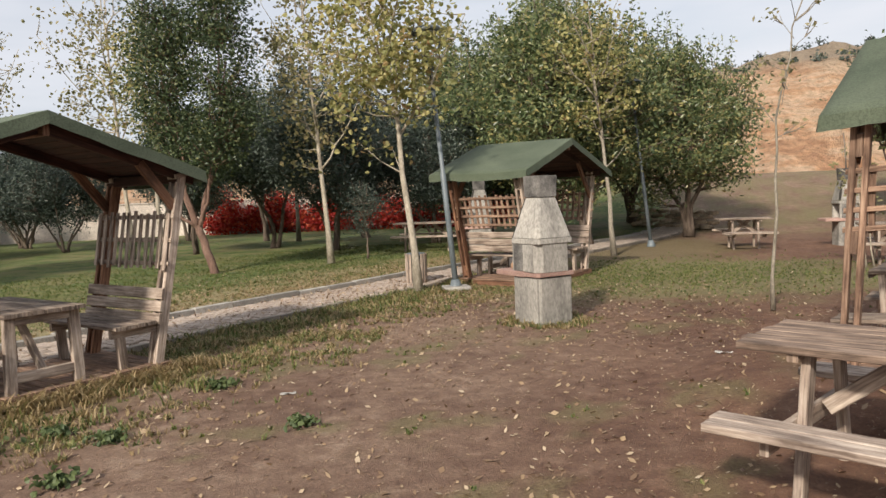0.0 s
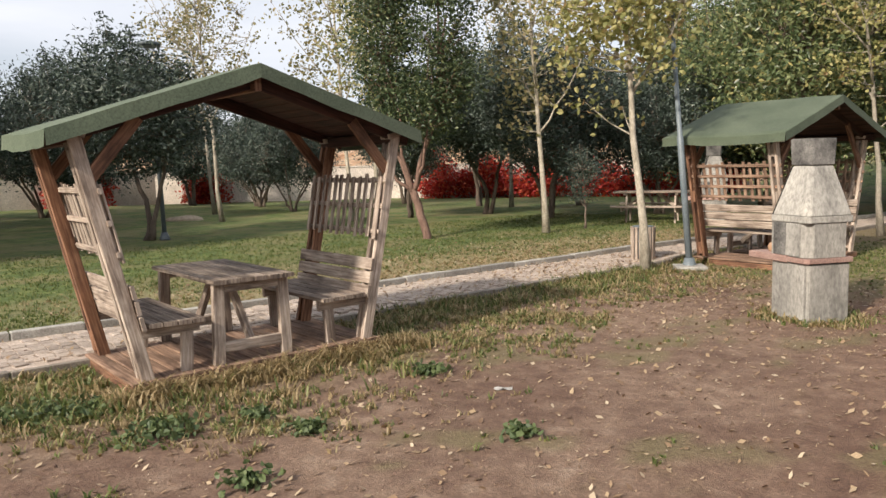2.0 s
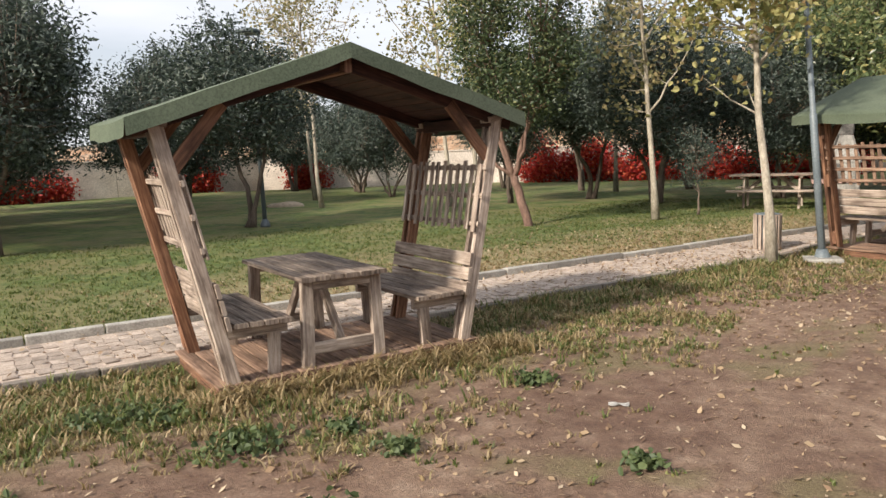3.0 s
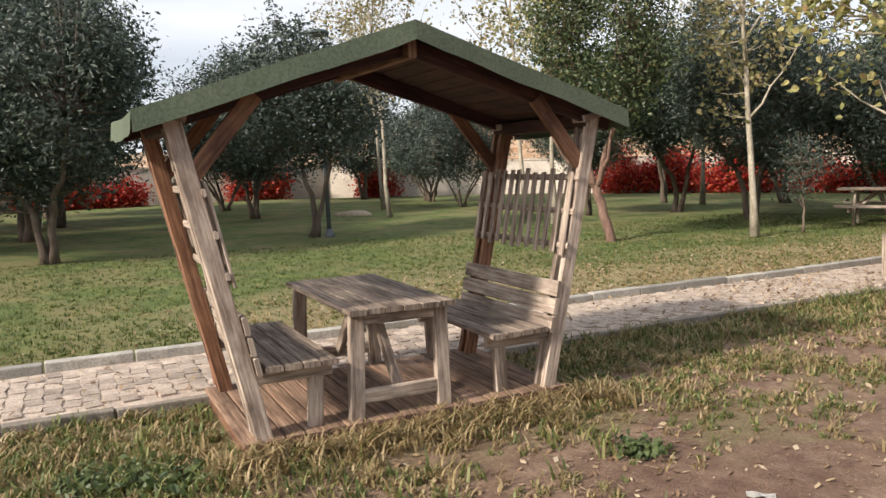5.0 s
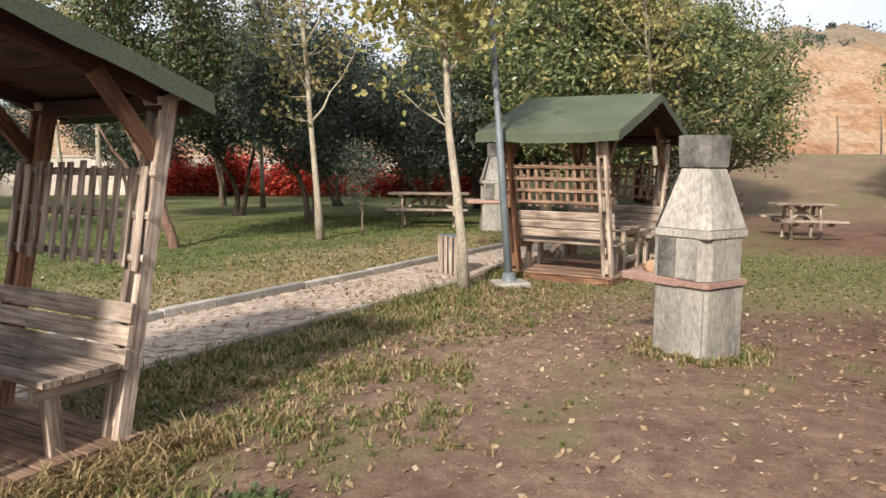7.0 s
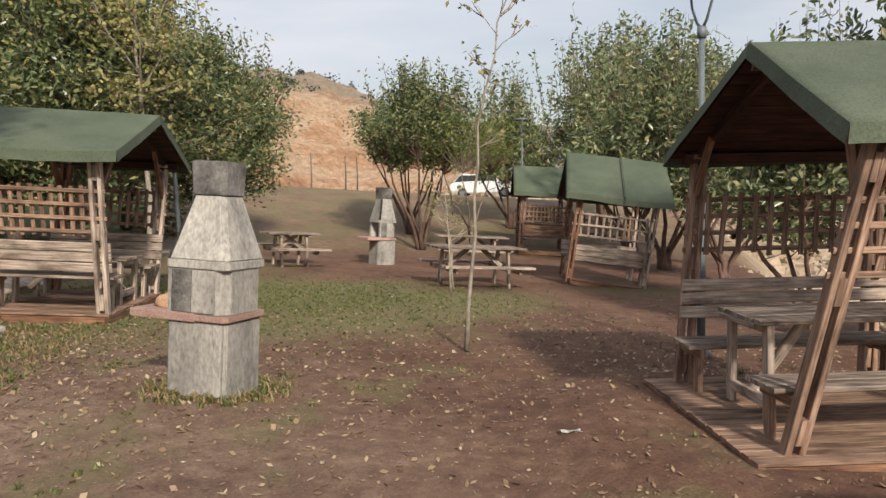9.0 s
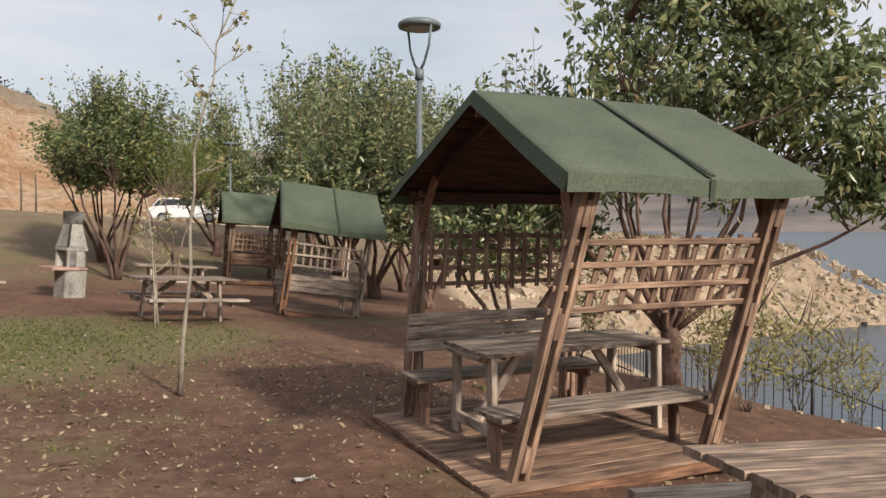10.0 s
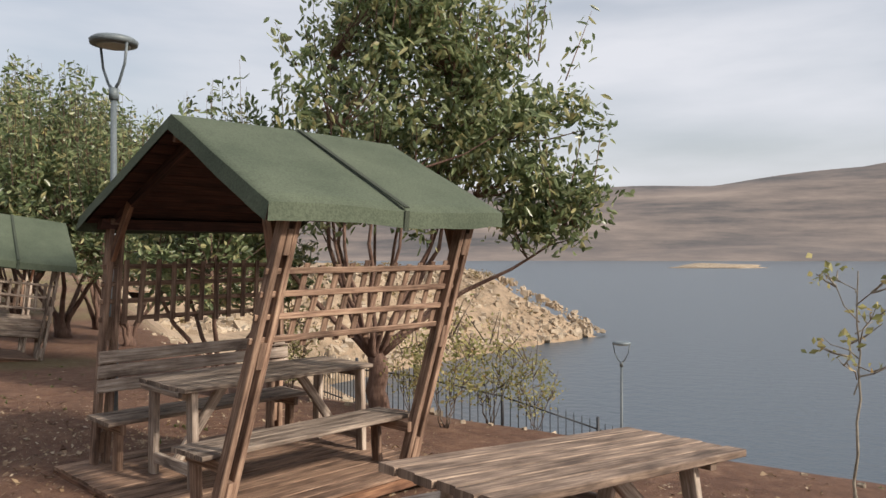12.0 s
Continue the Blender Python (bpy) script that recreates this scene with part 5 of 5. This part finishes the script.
# ---- parked car on the road ----
def car(m):
    g = thing("car", m, "white hatchback parked on the road above the bank", "car")
    prof = [(-2.05, .45), (-2.08, .75), (-1.95, .95), (-1.1, 1.0), (-.55, 1.02), (1.25, 1.0), (1.75, .92), (2.05, .72), (2.1, .45), (1.9, .28), (-1.9, .28)]
    bm = bmesh.new()
    prism(bm, [(x, -.82, z) for x, z in prof], [(x, .82, z) for x, z in prof])
    bmesh.ops.bevel(bm, geom=bm.edges[:], offset=.05, segments=2, affect="EDGES")
    body = part("body", bm, CARPAINT, g)
    bm = bmesh.new()
    prism(bm, [(-1.95, -.76, .96), (1.05, -.76, .99), (.35, -.6, 1.40), (-1.45, -.6, 1.42)], [(-1.95, .76, .96), (1.05, .76, .99), (.35, .6, 1.40), (-1.45, .6, 1.42)])
    part("windows", bm, CARGLASS, g, "dark car windows")
    bm = bmesh.new()
    prism(bm, [(-1.5, -.62, 1.395), (.42, -.62, 1.385), (.3, -.58, 1.44), (-1.4, -.58, 1.46)], [(-1.5, .62, 1.395), (.42, .62, 1.385), (.3, .58, 1.44), (-1.4, .58, 1.46)])
    part("roof", bm, CARPAINT, g)
    for s in (-1, 1):
        for x0, x1 in ((.38, 1.0), (-.45, -.42), (-1.45, -1.85)):
            beams("pillar", g, CARPAINT, [((x0, s * .62, 1.4), (x1, s * .775, .97), .06, .04)])
        for x in (-1.3, 1.32):
            w = part("wheel", tube(bmesh.new(), [(x, s * .64, .3), (x, s * .66, .3), (x, s * .83, .3), (x, s * .845, .3)], [.27, .3, .3, .27], 22), RUBBER, g)
            part("rim", tube(bmesh.new(), [(x, s * .84, .3), (x, s * .853, .3)], [.19, .17], 16), STEEL, w)
        part("headlight", tube(bmesh.new(), [(1.95, s * .62, .72), (2.09, s * .62, .70)], [.1, .09], 12), LAMPGLASS, g)
    return g


car(upright(25.8, 43.6, -40))

# ---- loose things ----
def lump(w, d, h, seed, jag=0.25):
    bm = bmesh.new()
    bmesh.ops.create_icosphere(bm, subdivisions=3, radius=0.5)
    for v in bm.verts:
        q = 1 + jag * noise.noise(v.co * 2.3 + Vector((seed, 0, 0))) + jag * .4 * noise.noise(v.co * 6 + Vector((seed, 3, 0)))
        v.co = Vector((v.co.x * w * q, v.co.y * d * q, max(v.co.z * h * q, -h * .3)))
    for f in bm.faces:
        f.smooth = True
    return bm


single("stone", lump(1.3, .6, .34, 3), STONE, upright(-18.3, 19.8, 30), "pale flat boulder lying on the lawn", "stone")
def paper(x, y, s, yaw):
    bm = bmesh.new()
    g = [[bm.verts.new((i * s / 4 - s / 2, j * s / 7 - s / 4, .012 + .02 * noise.noise((i * .7, j * .9, s * 40 + x)))) for j in range(4)] for i in range(5)]
    top = [bm.faces.new((g[i][j], g[i + 1][j], g[i + 1][j + 1], g[i][j + 1])) for i in range(4) for j in range(3)]
    bmesh.ops.solidify(bm, geom=top, thickness=.002)
    single("paper_scrap", bm, PAPER, square(x, y, yaw), "crumpled white paper scrap on bare earth", "litter", "paper scraps")


paper(-1.69, 6.5, .14, 20)
paper(2.2, 7.75, .16, -20)
fw = single("firewood", lump(.2, .12, .14, 7, .5), EMBER, Q_POSE @ pose(-.42, -.12, .735), "split orange firewood on the barbecue shelf", "firewood")
single("charred_log", lump(.22, .12, .13, 9, .5), CHAR, Q_POSE @ pose(-.40, .16, .735), "charred log on the barbecue shelf", "firewood")


# low dry-stone wall at the path's end
def stone_wall(x0, y0, x1, y1, high):
    a = spot(x0, y0)
    g = thing("stone_wall", Matrix.Translation(a), "low wall of stacked rough stones beside the path", "wall")
    d = spot(x1, y1) - a
    rr = random.Random(8)
    n = int(d.length / .42)
    for row in range(int(high / .17)):
        for k in range(n):
            o = part("stone", lump(.44, .34, .2, row * 20 + k, .3), STONE, g)
            p = d * ((k + .5 * (row % 2) + rr.uniform(-.1, .1)) / n)
            o.matrix_basis = Matrix.Translation(p + Vector((rr.uniform(-.04, .04), rr.uniform(-.04, .04), .06 + row * .165))) @ pose(0, 0, 0, 0, 0, math.degrees(math.atan2(d.y, d.x)) + rr.uniform(-12, 12))


stone_wall(2.7, 28.4, 5.3, 27.0, .75)
copy_thing(lamp, upright(2.68, 22.2, 50, 0, 1.0, (0, -4)))
# old fence stakes along the road
for _x, _y in ((15.2, 46.0), (17.6, 46.5), (18.6, 47.0)):
    single("fence_stake", tube(bmesh.new(), [(0, 0, -.1), (.03, 0, 1.0), (0.0, 0, 2.1)], [.05, .045, .035], 8), BARK, upright(_x, _y), "thin weathered fence stake above the road", "fence stake", "fence stakes")

# ---- stony headland, grass, leaves: what nobody could count ----
def scatter_stones():
    r = np.random.default_rng(6)
    bv = np.array([(x, y, z) for z in (-.5, .5) for y in (-.5, .5) for x in (-.5, .5)])
    bf = np.array([(0, 2, 3, 1), (4, 5, 7, 6), (0, 1, 5, 4), (2, 6, 7, 3), (0, 4, 6, 2), (1, 3, 7, 5)])
    vs, fs, k = [], [], 0
    def put(x, y, s):
        nonlocal k
        a, b_ = r.uniform(0, 6.28), r.uniform(-.6, .6)
        q = (bv + r.uniform(-.24, .24, bv.shape)) * s * r.uniform(.6, 1.4, 3)
        q = q @ np.array([[1, 0, 0], [0, math.cos(b_), -math.sin(b_)], [0, math.sin(b_), math.cos(b_)]]) @ np.array([[math.cos(a), -math.sin(a), 0], [math.sin(a), math.cos(a), 0], [0, 0, 1]])
        vs.append(q + np.array([x, y, float(height(x, y)) + s * .02]))
        fs.append(bf + k)
        k += len(bv)
    for _ in range(5200):
        x = r.uniform(30, 106)
        h = r.uniform(0, 1) ** 1.7 * 26 - 1
        put(x, float(shore_y(x)) + h, .12 + r.uniform() ** 6 * .7)
    for _ in range(260):
        y = r.uniform(2, 22)
        put(float(fence_x(y)) + r.uniform(.2, 9), y, r.uniform(.03, .13))
    tagged(new("shore_stones", raw_mesh("shore_stones", np.concatenate(vs), np.concatenate(fs), STONE)), "pale broken rocks along the lake shore", "rocks", kind="stuff")


scatter_stones()
single("islet", lump(70, 26, 7, 5, .5), STONE, pose(575, -39, LAKE - .6, 0, 0, 100), "low bare islet far out in the lake", "islet", kind="structure")


def headland_scrub():
    r = np.random.default_rng(16)
    cs = []
    for _ in range(420):
        x = r.uniform(24, 104)
        y = float(shore_y(x)) + 3 + r.uniform() * 45
        s = r.uniform(.2, .7)
        cs.append(np.array([x, y, float(height(x, y)) + s * .4]) + r.normal(size=(36, 3)) * s * np.array([.6, .6, .35]))
    tagged(new("headland_scrub", leaf_mesh("headland_scrub", np.concatenate(cs), .3, .16, GRASS_DRY, 17)), "dry scrub on the stony headland", "scrub", kind="stuff")


headland_scrub()


def blades(name, pts, size, mat, seed, label, bend=0.5, per=7, wide=0.007):
    """Tufts of bent grass blades at the given plan points."""
    r = np.random.default_rng(seed)
    p = np.asarray(pts)
    n = len(p) * per
    c = np.repeat(p, per, 0)[:, :2] + r.normal(size=(n, 2)) * size * .28
    w = np.array([(GROUND @ Vector((a, b_, 0)))[:2] for a, b_ in c])
    z = height(w[:, 0], w[:, 1])
    root = np.stack([w[:, 0], w[:, 1], z - .01], -1)
    a = r.uniform(0, 6.28, n)
    hh = size * r.uniform(.45, 1.25, n) * np.repeat(r.uniform(.6, 1.2, len(p)), per)
    out = np.stack([np.cos(a), np.sin(a), np.zeros(n)], -1)
    side = np.stack([-np.sin(a), np.cos(a), np.zeros(n)], -1) * (wide * r.uniform(.7, 1.4, n))[:, None]
    lean = (bend * r.uniform(.3, 1.3, n) * hh)[:, None]
    up = np.array([0, 0, 1.0])
    mid = root + out * lean * .35 + up * (hh * .6)[:, None]
    tip = root + out * lean + up * (hh * r.uniform(.7, 1.0, n))[:, None]
    v = np.stack([root - side, root + side, mid + side * .8, mid - side * .8, tip + side * .15, tip - side * .15], 1).reshape(-1, 3)
    k = np.arange(n)[:, None] * 6
    f = np.concatenate([k + np.array([0, 1, 2, 3]), k + np.array([3, 2, 4, 5])], 0)
    tagged(new(name, raw_mesh(name, v, f, mat)), label, "grass", kind="stuff")


def grass_points():
    r = np.random.default_rng(8)
    y = r.uniform(-1.5, 16.5, 9000)
    x = edge_x(NEAR_EDGE, y) + r.uniform(0, 1, 9000) ** 1.5 * (2.3 + .5 * np.sin(y * 1.3)) * (1 - .62 * smooth(6, 9, y))
    keep = (r.uniform(size=9000) < 0.25 + 0.75 * rough_field(x, y, 1.3))
    # not on the gazebo's deck
    def inside(x, y, cx, cy, yaw, hx, hy):
        c, s = math.cos(radians(yaw)), math.sin(radians(yaw))
        u, v = (x - cx) * c + (y - cy) * s, -(x - cx) * s + (y - cy) * c
        return (np.abs(u) < hx) & (np.abs(v) < hy)
    keep &= ~inside(x, y, -4.37, 6.56, A_YAW, .68, 1.13) & ~inside(x, y, -.22, 15.0, B_YAW, .8, 1.13)
    verge = np.stack([x, y], -1)[keep]
    # dry rim round the gazebo's deck and the barbecue's foot
    c, s = math.cos(radians(A_YAW)), math.sin(radians(A_YAW))
    t = r.uniform(-1.35, 1.45, 420)
    u = .70 + np.abs(r.normal(size=420)) * .16
    rim1 = np.stack([-4.37 + u * c - t * s, 6.56 + u * s + t * c], -1)
    a = r.uniform(0, 6.28, 300)
    d = .36 + np.abs(r.normal(size=300)) * .14
    rim2 = np.stack([.40 + d * np.cos(a), 10.14 + d * np.sin(a)], -1)
    x = r.uniform(-7, 7, 6000)
    y = r.uniform(1.5, 17, 6000)
    k = (rough_field(x, y, 2.3) + .5 * rough_field(x + 40, y - 17, .9) > .62 - .12 * np.clip(-x, -2, 4))
    k &= ~inside(x, y, 4.05, 6.99, C_YAW, 1.12, 1.12)
    stray = np.stack([x, y], -1)[k]
    return verge, rim1, rim2, stray


_v, _rim, _foot, _st = grass_points()
_pick = np.random.default_rng(2).uniform(size=len(_v))
blades("verge_grass", _v[_pick < .5], 0.125, GRASS_GREEN, 81, "green grass tufts along the path's verge", .7)
blades("dry_grass", _v[_pick >= .5], 0.11, GRASS_DRY, 82, "dry straw-coloured grass along the verge", .9)
blades("rim_grass", _rim, 0.135, GRASS_DRY, 80, "long dry grass along the gazebo deck", 1.1, 9)
blades("foot_grass", _foot[::2], 0.07, GRASS_GREEN, 79, "low green grass round the barbecue foot", .9, 6)
blades("dry_foot_grass", _foot[1::2], 0.08, GRASS_DRY, 78, "dry grass round the barbecue foot", .9, 7)
blades("stray_grass", _st, 0.05, GRASS_GREEN, 83, "short stray grass on the bare earth", .8, 8)
_r8 = np.random.default_rng(84)
_y = _r8.uniform(2, 24, 26000)
_x = edge_x(FAR_EDGE, _y) - .12 - _r8.uniform(0, 1, 26000) ** 1.6 * 9
_far_off = edge_x(FAR_EDGE, _y) - _x + 0.9 * rough_field(_x, _y, 2.3) > _r8.uniform(0.2, 3.4, 26000)
_far_off |= (_y < 7) | (_y > 20)
blades("straw_grass", np.stack([_x, _y], -1)[~_far_off], 0.045, GRASS_DRY, 89, "bleached dry grass on the lawn beside the kerb", .8, 5, .006)
_x, _y = _x[_far_off], _y[_far_off]
blades("lawn_grass", np.stack([_x, _y], -1), 0.05, GRASS_LAWN, 85, "short green lawn grass", .6, 5, .006)
# grassy patch behind the barbecue
_q = _r8.normal(size=(5000, 2)) * np.array([2.4, 1.5]) + np.array([2.2, 15.3])
blades("patch_grass", _q, 0.045, GRASS_GREEN, 86, "short grass patch on the bare earth", .7, 6)


# short mixed turf over the earth beside the path
_y = _r8.uniform(0.5, 16, 26000)
_x = edge_x(NEAR_EDGE, _y) + .1 + _r8.uniform(0, 1, 26000) ** 1.3 * (3.6 - 1.6 * smooth(6.5, 10, _y))
_ok = rough_field(_x, _y, 1.7) + .6 * rough_field(_x + 9, _y, .6) > _r8.uniform(-1.1, .65, 26000) + .6 * (_x - edge_x(NEAR_EDGE, _y) - 1.3)
_c, _s = math.cos(radians(A_YAW)), math.sin(radians(A_YAW))
_ok &= ~((np.abs((_x + 4.37) * _c + (_y - 6.56) * _s) < .72) & (np.abs(-(_x + 4.37) * _s + (_y - 6.56) * _c) < 1.2))
_ok &= ~((np.abs(_x + .22) < 1.3) & (np.abs(_y - 15.0) < 1.3))
_ok &= (_y < 9.5) | (_r8.uniform(size=26000) < .3)
_t = np.stack([_x, _y], -1)[_ok]
blades("short_turf", _t[::2], 0.062, GRASS_GREEN, 87, "short green turf on the earth beside the path", .9, 8, .006)
blades("dry_turf", _t[1::2], 0.07, GRASS_DRY, 88, "bleached dry turf on the earth beside the path", 1.0, 7, .006)


# low leafy weeds on the bare earth
LEAF_WEED = foliage("weed_leaves", [(0, (0.05, 0.08, 0.03)), (1, (0.15, 0.19, 0.075))], 0.3)
for _k, (_wx, _wy, _ws) in enumerate([(-4.36, 4.77, .26), (-3.38, 4.7, .24), (-2.31, 4.32, .13), (-3.76, 3.37, .2), (-2.49, 5.1, .12), (-2.41, 6.65, .14), (-4.6, 4.55, .22), (-1.2, 5.6, .1), (-3.0, 5.2, .12)]):
    _rw = np.random.default_rng(90 + _k)
    _n = int(900 * _ws)
    _o = _rw.normal(size=(_n, 2)) * _ws * .5
    _w0 = spot(_wx, _wy)
    _cs = np.stack([_w0.x + _o[:, 0], _w0.y + _o[:, 1], height(_w0.x + _o[:, 0], _w0.y + _o[:, 1]) + _rw.uniform(.01, .07, _n)], -1)
    tagged(new("weed_patch", leaf_mesh("weed_patch", _cs, .05, .04, LEAF_WEED, 90 + _k, -.2, True)), "low green leafy weeds on bare earth", "weeds", "weed patches", "stuff")


def clods():
    r = np.random.default_rng(14)
    base = bmesh.new()
    bmesh.ops.create_icosphere(base, subdivisions=1, radius=0.5)
    bv, bf = np.array([v.co[:] for v in base.verts]), np.array([[v.index for v in f.verts] for f in base.faces])
    base.free()
    n = 3500
    x, y = r.uniform(-5, 7, n), r.uniform(1.2, 14, n)
    w = np.array([(GROUND @ Vector((a, b_, 0)))[:2] for a, b_ in zip(x, y)])
    z = height(w[:, 0], w[:, 1])
    s = .008 + .02 * r.uniform(size=n) ** 3
    v = bv[None] * (s[:, None] * r.uniform(.6, 1.3, (n, 3)))[:, None] * r.uniform(.8, 1.2, (n, len(bv), 1)) + np.stack([w[:, 0], w[:, 1], z], -1)[:, None]
    f = bf[None] + (np.arange(n) * len(bv))[:, None, None]
    m = speckled("earth_clods", [(0.3, (0.1, 0.055, 0.04)), (0.7, (0.24, 0.16, 0.12))], 20, 80, .95, .3, .002)
    tagged(new("earth_clods", raw_mesh("earth_clods", v.reshape(-1, 3), f.reshape(-1, 3), m)), "small clods and pebbles on the bare earth", "clods", kind="stuff")


clods()


def litter():
    r = np.random.default_rng(13)
    ky = r.uniform(8, 19, 4000)
    x = np.concatenate([edge_x(FAR_EDGE, ky) - r.uniform(0, 1, 4000) ** 1.4 * 2.6, r.uniform(-7, 7, 9000), r.normal(-1.6, 1.7, 7000), r.normal(6.5, 1.8, 3000), r.uniform(-5, 3, 3000), r.uniform(-8, -2, 4500), r.uniform(-4, 6, 14000)])
    y = np.concatenate([ky, r.uniform(1.0, 17, 9000), r.normal(12.0, 1.5, 7000), r.normal(9.8, 1.9, 3000), r.uniform(8.5, 13, 3000), r.uniform(5, 16, 4500), 2.2 + 12 * r.uniform(0, 1, 14000) ** 1.4])
    onpath = (x < edge_x(NEAR_EDGE, y)) & (x > edge_x(FAR_EDGE, y))
    w = np.array([(GROUND @ Vector((a, b_, 0)))[:2] for a, b_ in zip(x, y)])
    z = height(w[:, 0], w[:, 1]) + .012 + onpath * .10
    n = len(x)
    a = r.uniform(0, 6.28, n)
    ln = .007 + .028 * r.uniform(0, 1, n) ** 3
    wd = ln * r.uniform(.35, .7, n)
    d = np.stack([np.cos(a), np.sin(a), r.normal(size=n) * .35], -1) * ln[:, None]
    s = np.stack([-np.sin(a), np.cos(a), r.normal(size=n) * .35], -1) * wd[:, None]
    c = np.stack([w[:, 0], w[:, 1], z], -1)
    v = np.stack([c - d, c + s, c + d, c - s], 1).reshape(-1, 3)
    tagged(new("fallen_leaves", raw_mesh("fallen_leaves", v, np.arange(n * 4).reshape(-1, 4), LITTER)), "dry fallen leaves scattered over earth and path", "leaves", kind="stuff")


litter()


# ---- paved path with kerbs ----
def along(edge, step):
    """Points and headings every step along an edge line."""
    out = []
    carry = 0.0
    for (x0, y0), (x1, y1) in zip(edge, edge[1:]):
        ln = math.hypot(x1 - x0, y1 - y0)
        d = carry
        while d < ln:
            out.append((x0 + (x1 - x0) * d / ln, y0 + (y1 - y0) * d / ln, math.degrees(math.atan2(y1 - y0, x1 - x0))))
            d += step
        carry = d - ln
    return out


def build_path():
    # the bed of the path
    ys = np.arange(-8, 28.3, 0.5)
    bm = bmesh.new()
    rows = []
    for y in ys:
        a, b_ = spot(float(edge_x(FAR_EDGE, y)), y), spot(float(edge_x(NEAR_EDGE, y)), y)
        rows.append([bm.verts.new(p + Vector((0, 0, h))) for p, h in ((a, -.1), (a, .075), (b_, .075), (b_, -.1))])
    for q, r_ in zip(rows, rows[1:]):
        for i in range(3):
            bm.faces.new((q[i], q[i + 1], r_[i + 1], r_[i]))
    bed = single("pavement", bm, PAVER, Matrix(), "path of worn concrete pavers with fallen leaves", "pavement", kind="structure")
    # kerb stones
    for edge, name, wide, low, high_, label in ((FAR_EDGE, "kerb_far", .12, -.1, .16, "pale concrete kerb stones beside the lawn"), (NEAR_EDGE, "kerb_near", .10, -.12, .075, "low concrete edging along the path")):
        g = thing(name, Matrix(), label, "kerb", kind="structure")
        bm = bmesh.new()
        block(bm, 0, .685, -wide / 2, wide / 2, low, high_, .012)
        mesh = mesh_of("kerb_stone", bm, KERB if edge is FAR_EDGE else KERB_WORN)
        rr = random.Random(3)
        for x, y, h in along(edge, .70):
            if y > 27:
                continue
            o = new("kerb_stone", mesh)
            o.parent = g
            o.matrix_basis = square(x, y, h + rr.uniform(-.5, .5), rr.uniform(-.008, .008))
    # pavers
    bm = bmesh.new()
    block(bm, -.077, .077, -.057, .057, -.02, .02)
    mesh = mesh_of("paver", bm, PAVER)
    rr = random.Random(5)
    far_, near_ = [], []
    mids = [((a[0] + b_[0]) / 2, (a[1] + b_[1]) / 2) for a, b_ in ((( float(edge_x(FAR_EDGE, y)), y), (float(edge_x(NEAR_EDGE, y)), y)) for y in np.arange(-4, 22, .5))]
    for i, (x, y, h) in enumerate(along(mids, .125)):
        nx_, ny_ = -math.sin(radians(h)), math.cos(radians(h))
        half = 0.5 * (float(edge_x(NEAR_EDGE, y)) - float(edge_x(FAR_EDGE, y))) * abs(nx_)
        k = int((half - .12) / .165)
        for j in range(-k, k + 1):
            q = j * .165 + (.0825 if i % 2 else 0)
            if abs(q) > half - .13:
                continue
            px, py = x + nx_ * q, y + ny_ * q
            m = square(px, py, h + 90 + rr.uniform(-1.5, 1.5) + (7 if (i + j) % 2 else -7)) @ pose(0, 0, .070 + rr.uniform(-.003, .003))
            (near_ if 5.0 < y < 8.1 else far_).append(m)
    for m in near_[:300]:
        o = new("paver", mesh)
        o.parent = bed
        o.matrix_basis = m
    far_ += near_[300:]
    bv = np.array([v.co[:] for v in mesh.vertices])
    bf = np.array([list(p.vertices) for p in mesh.polygons])
    vs = [bv @ np.array(m.to_3x3()).T + np.array(m.translation) for m in far_]
    fs = [bf + k * len(bv) for k in range(len(far_))]
    rest = new("paver_rest", raw_mesh("paver_rest", np.concatenate(vs), np.concatenate(fs), PAVER))
    rest.parent = bed
    tagged(rest, kind="stuff")


build_path()
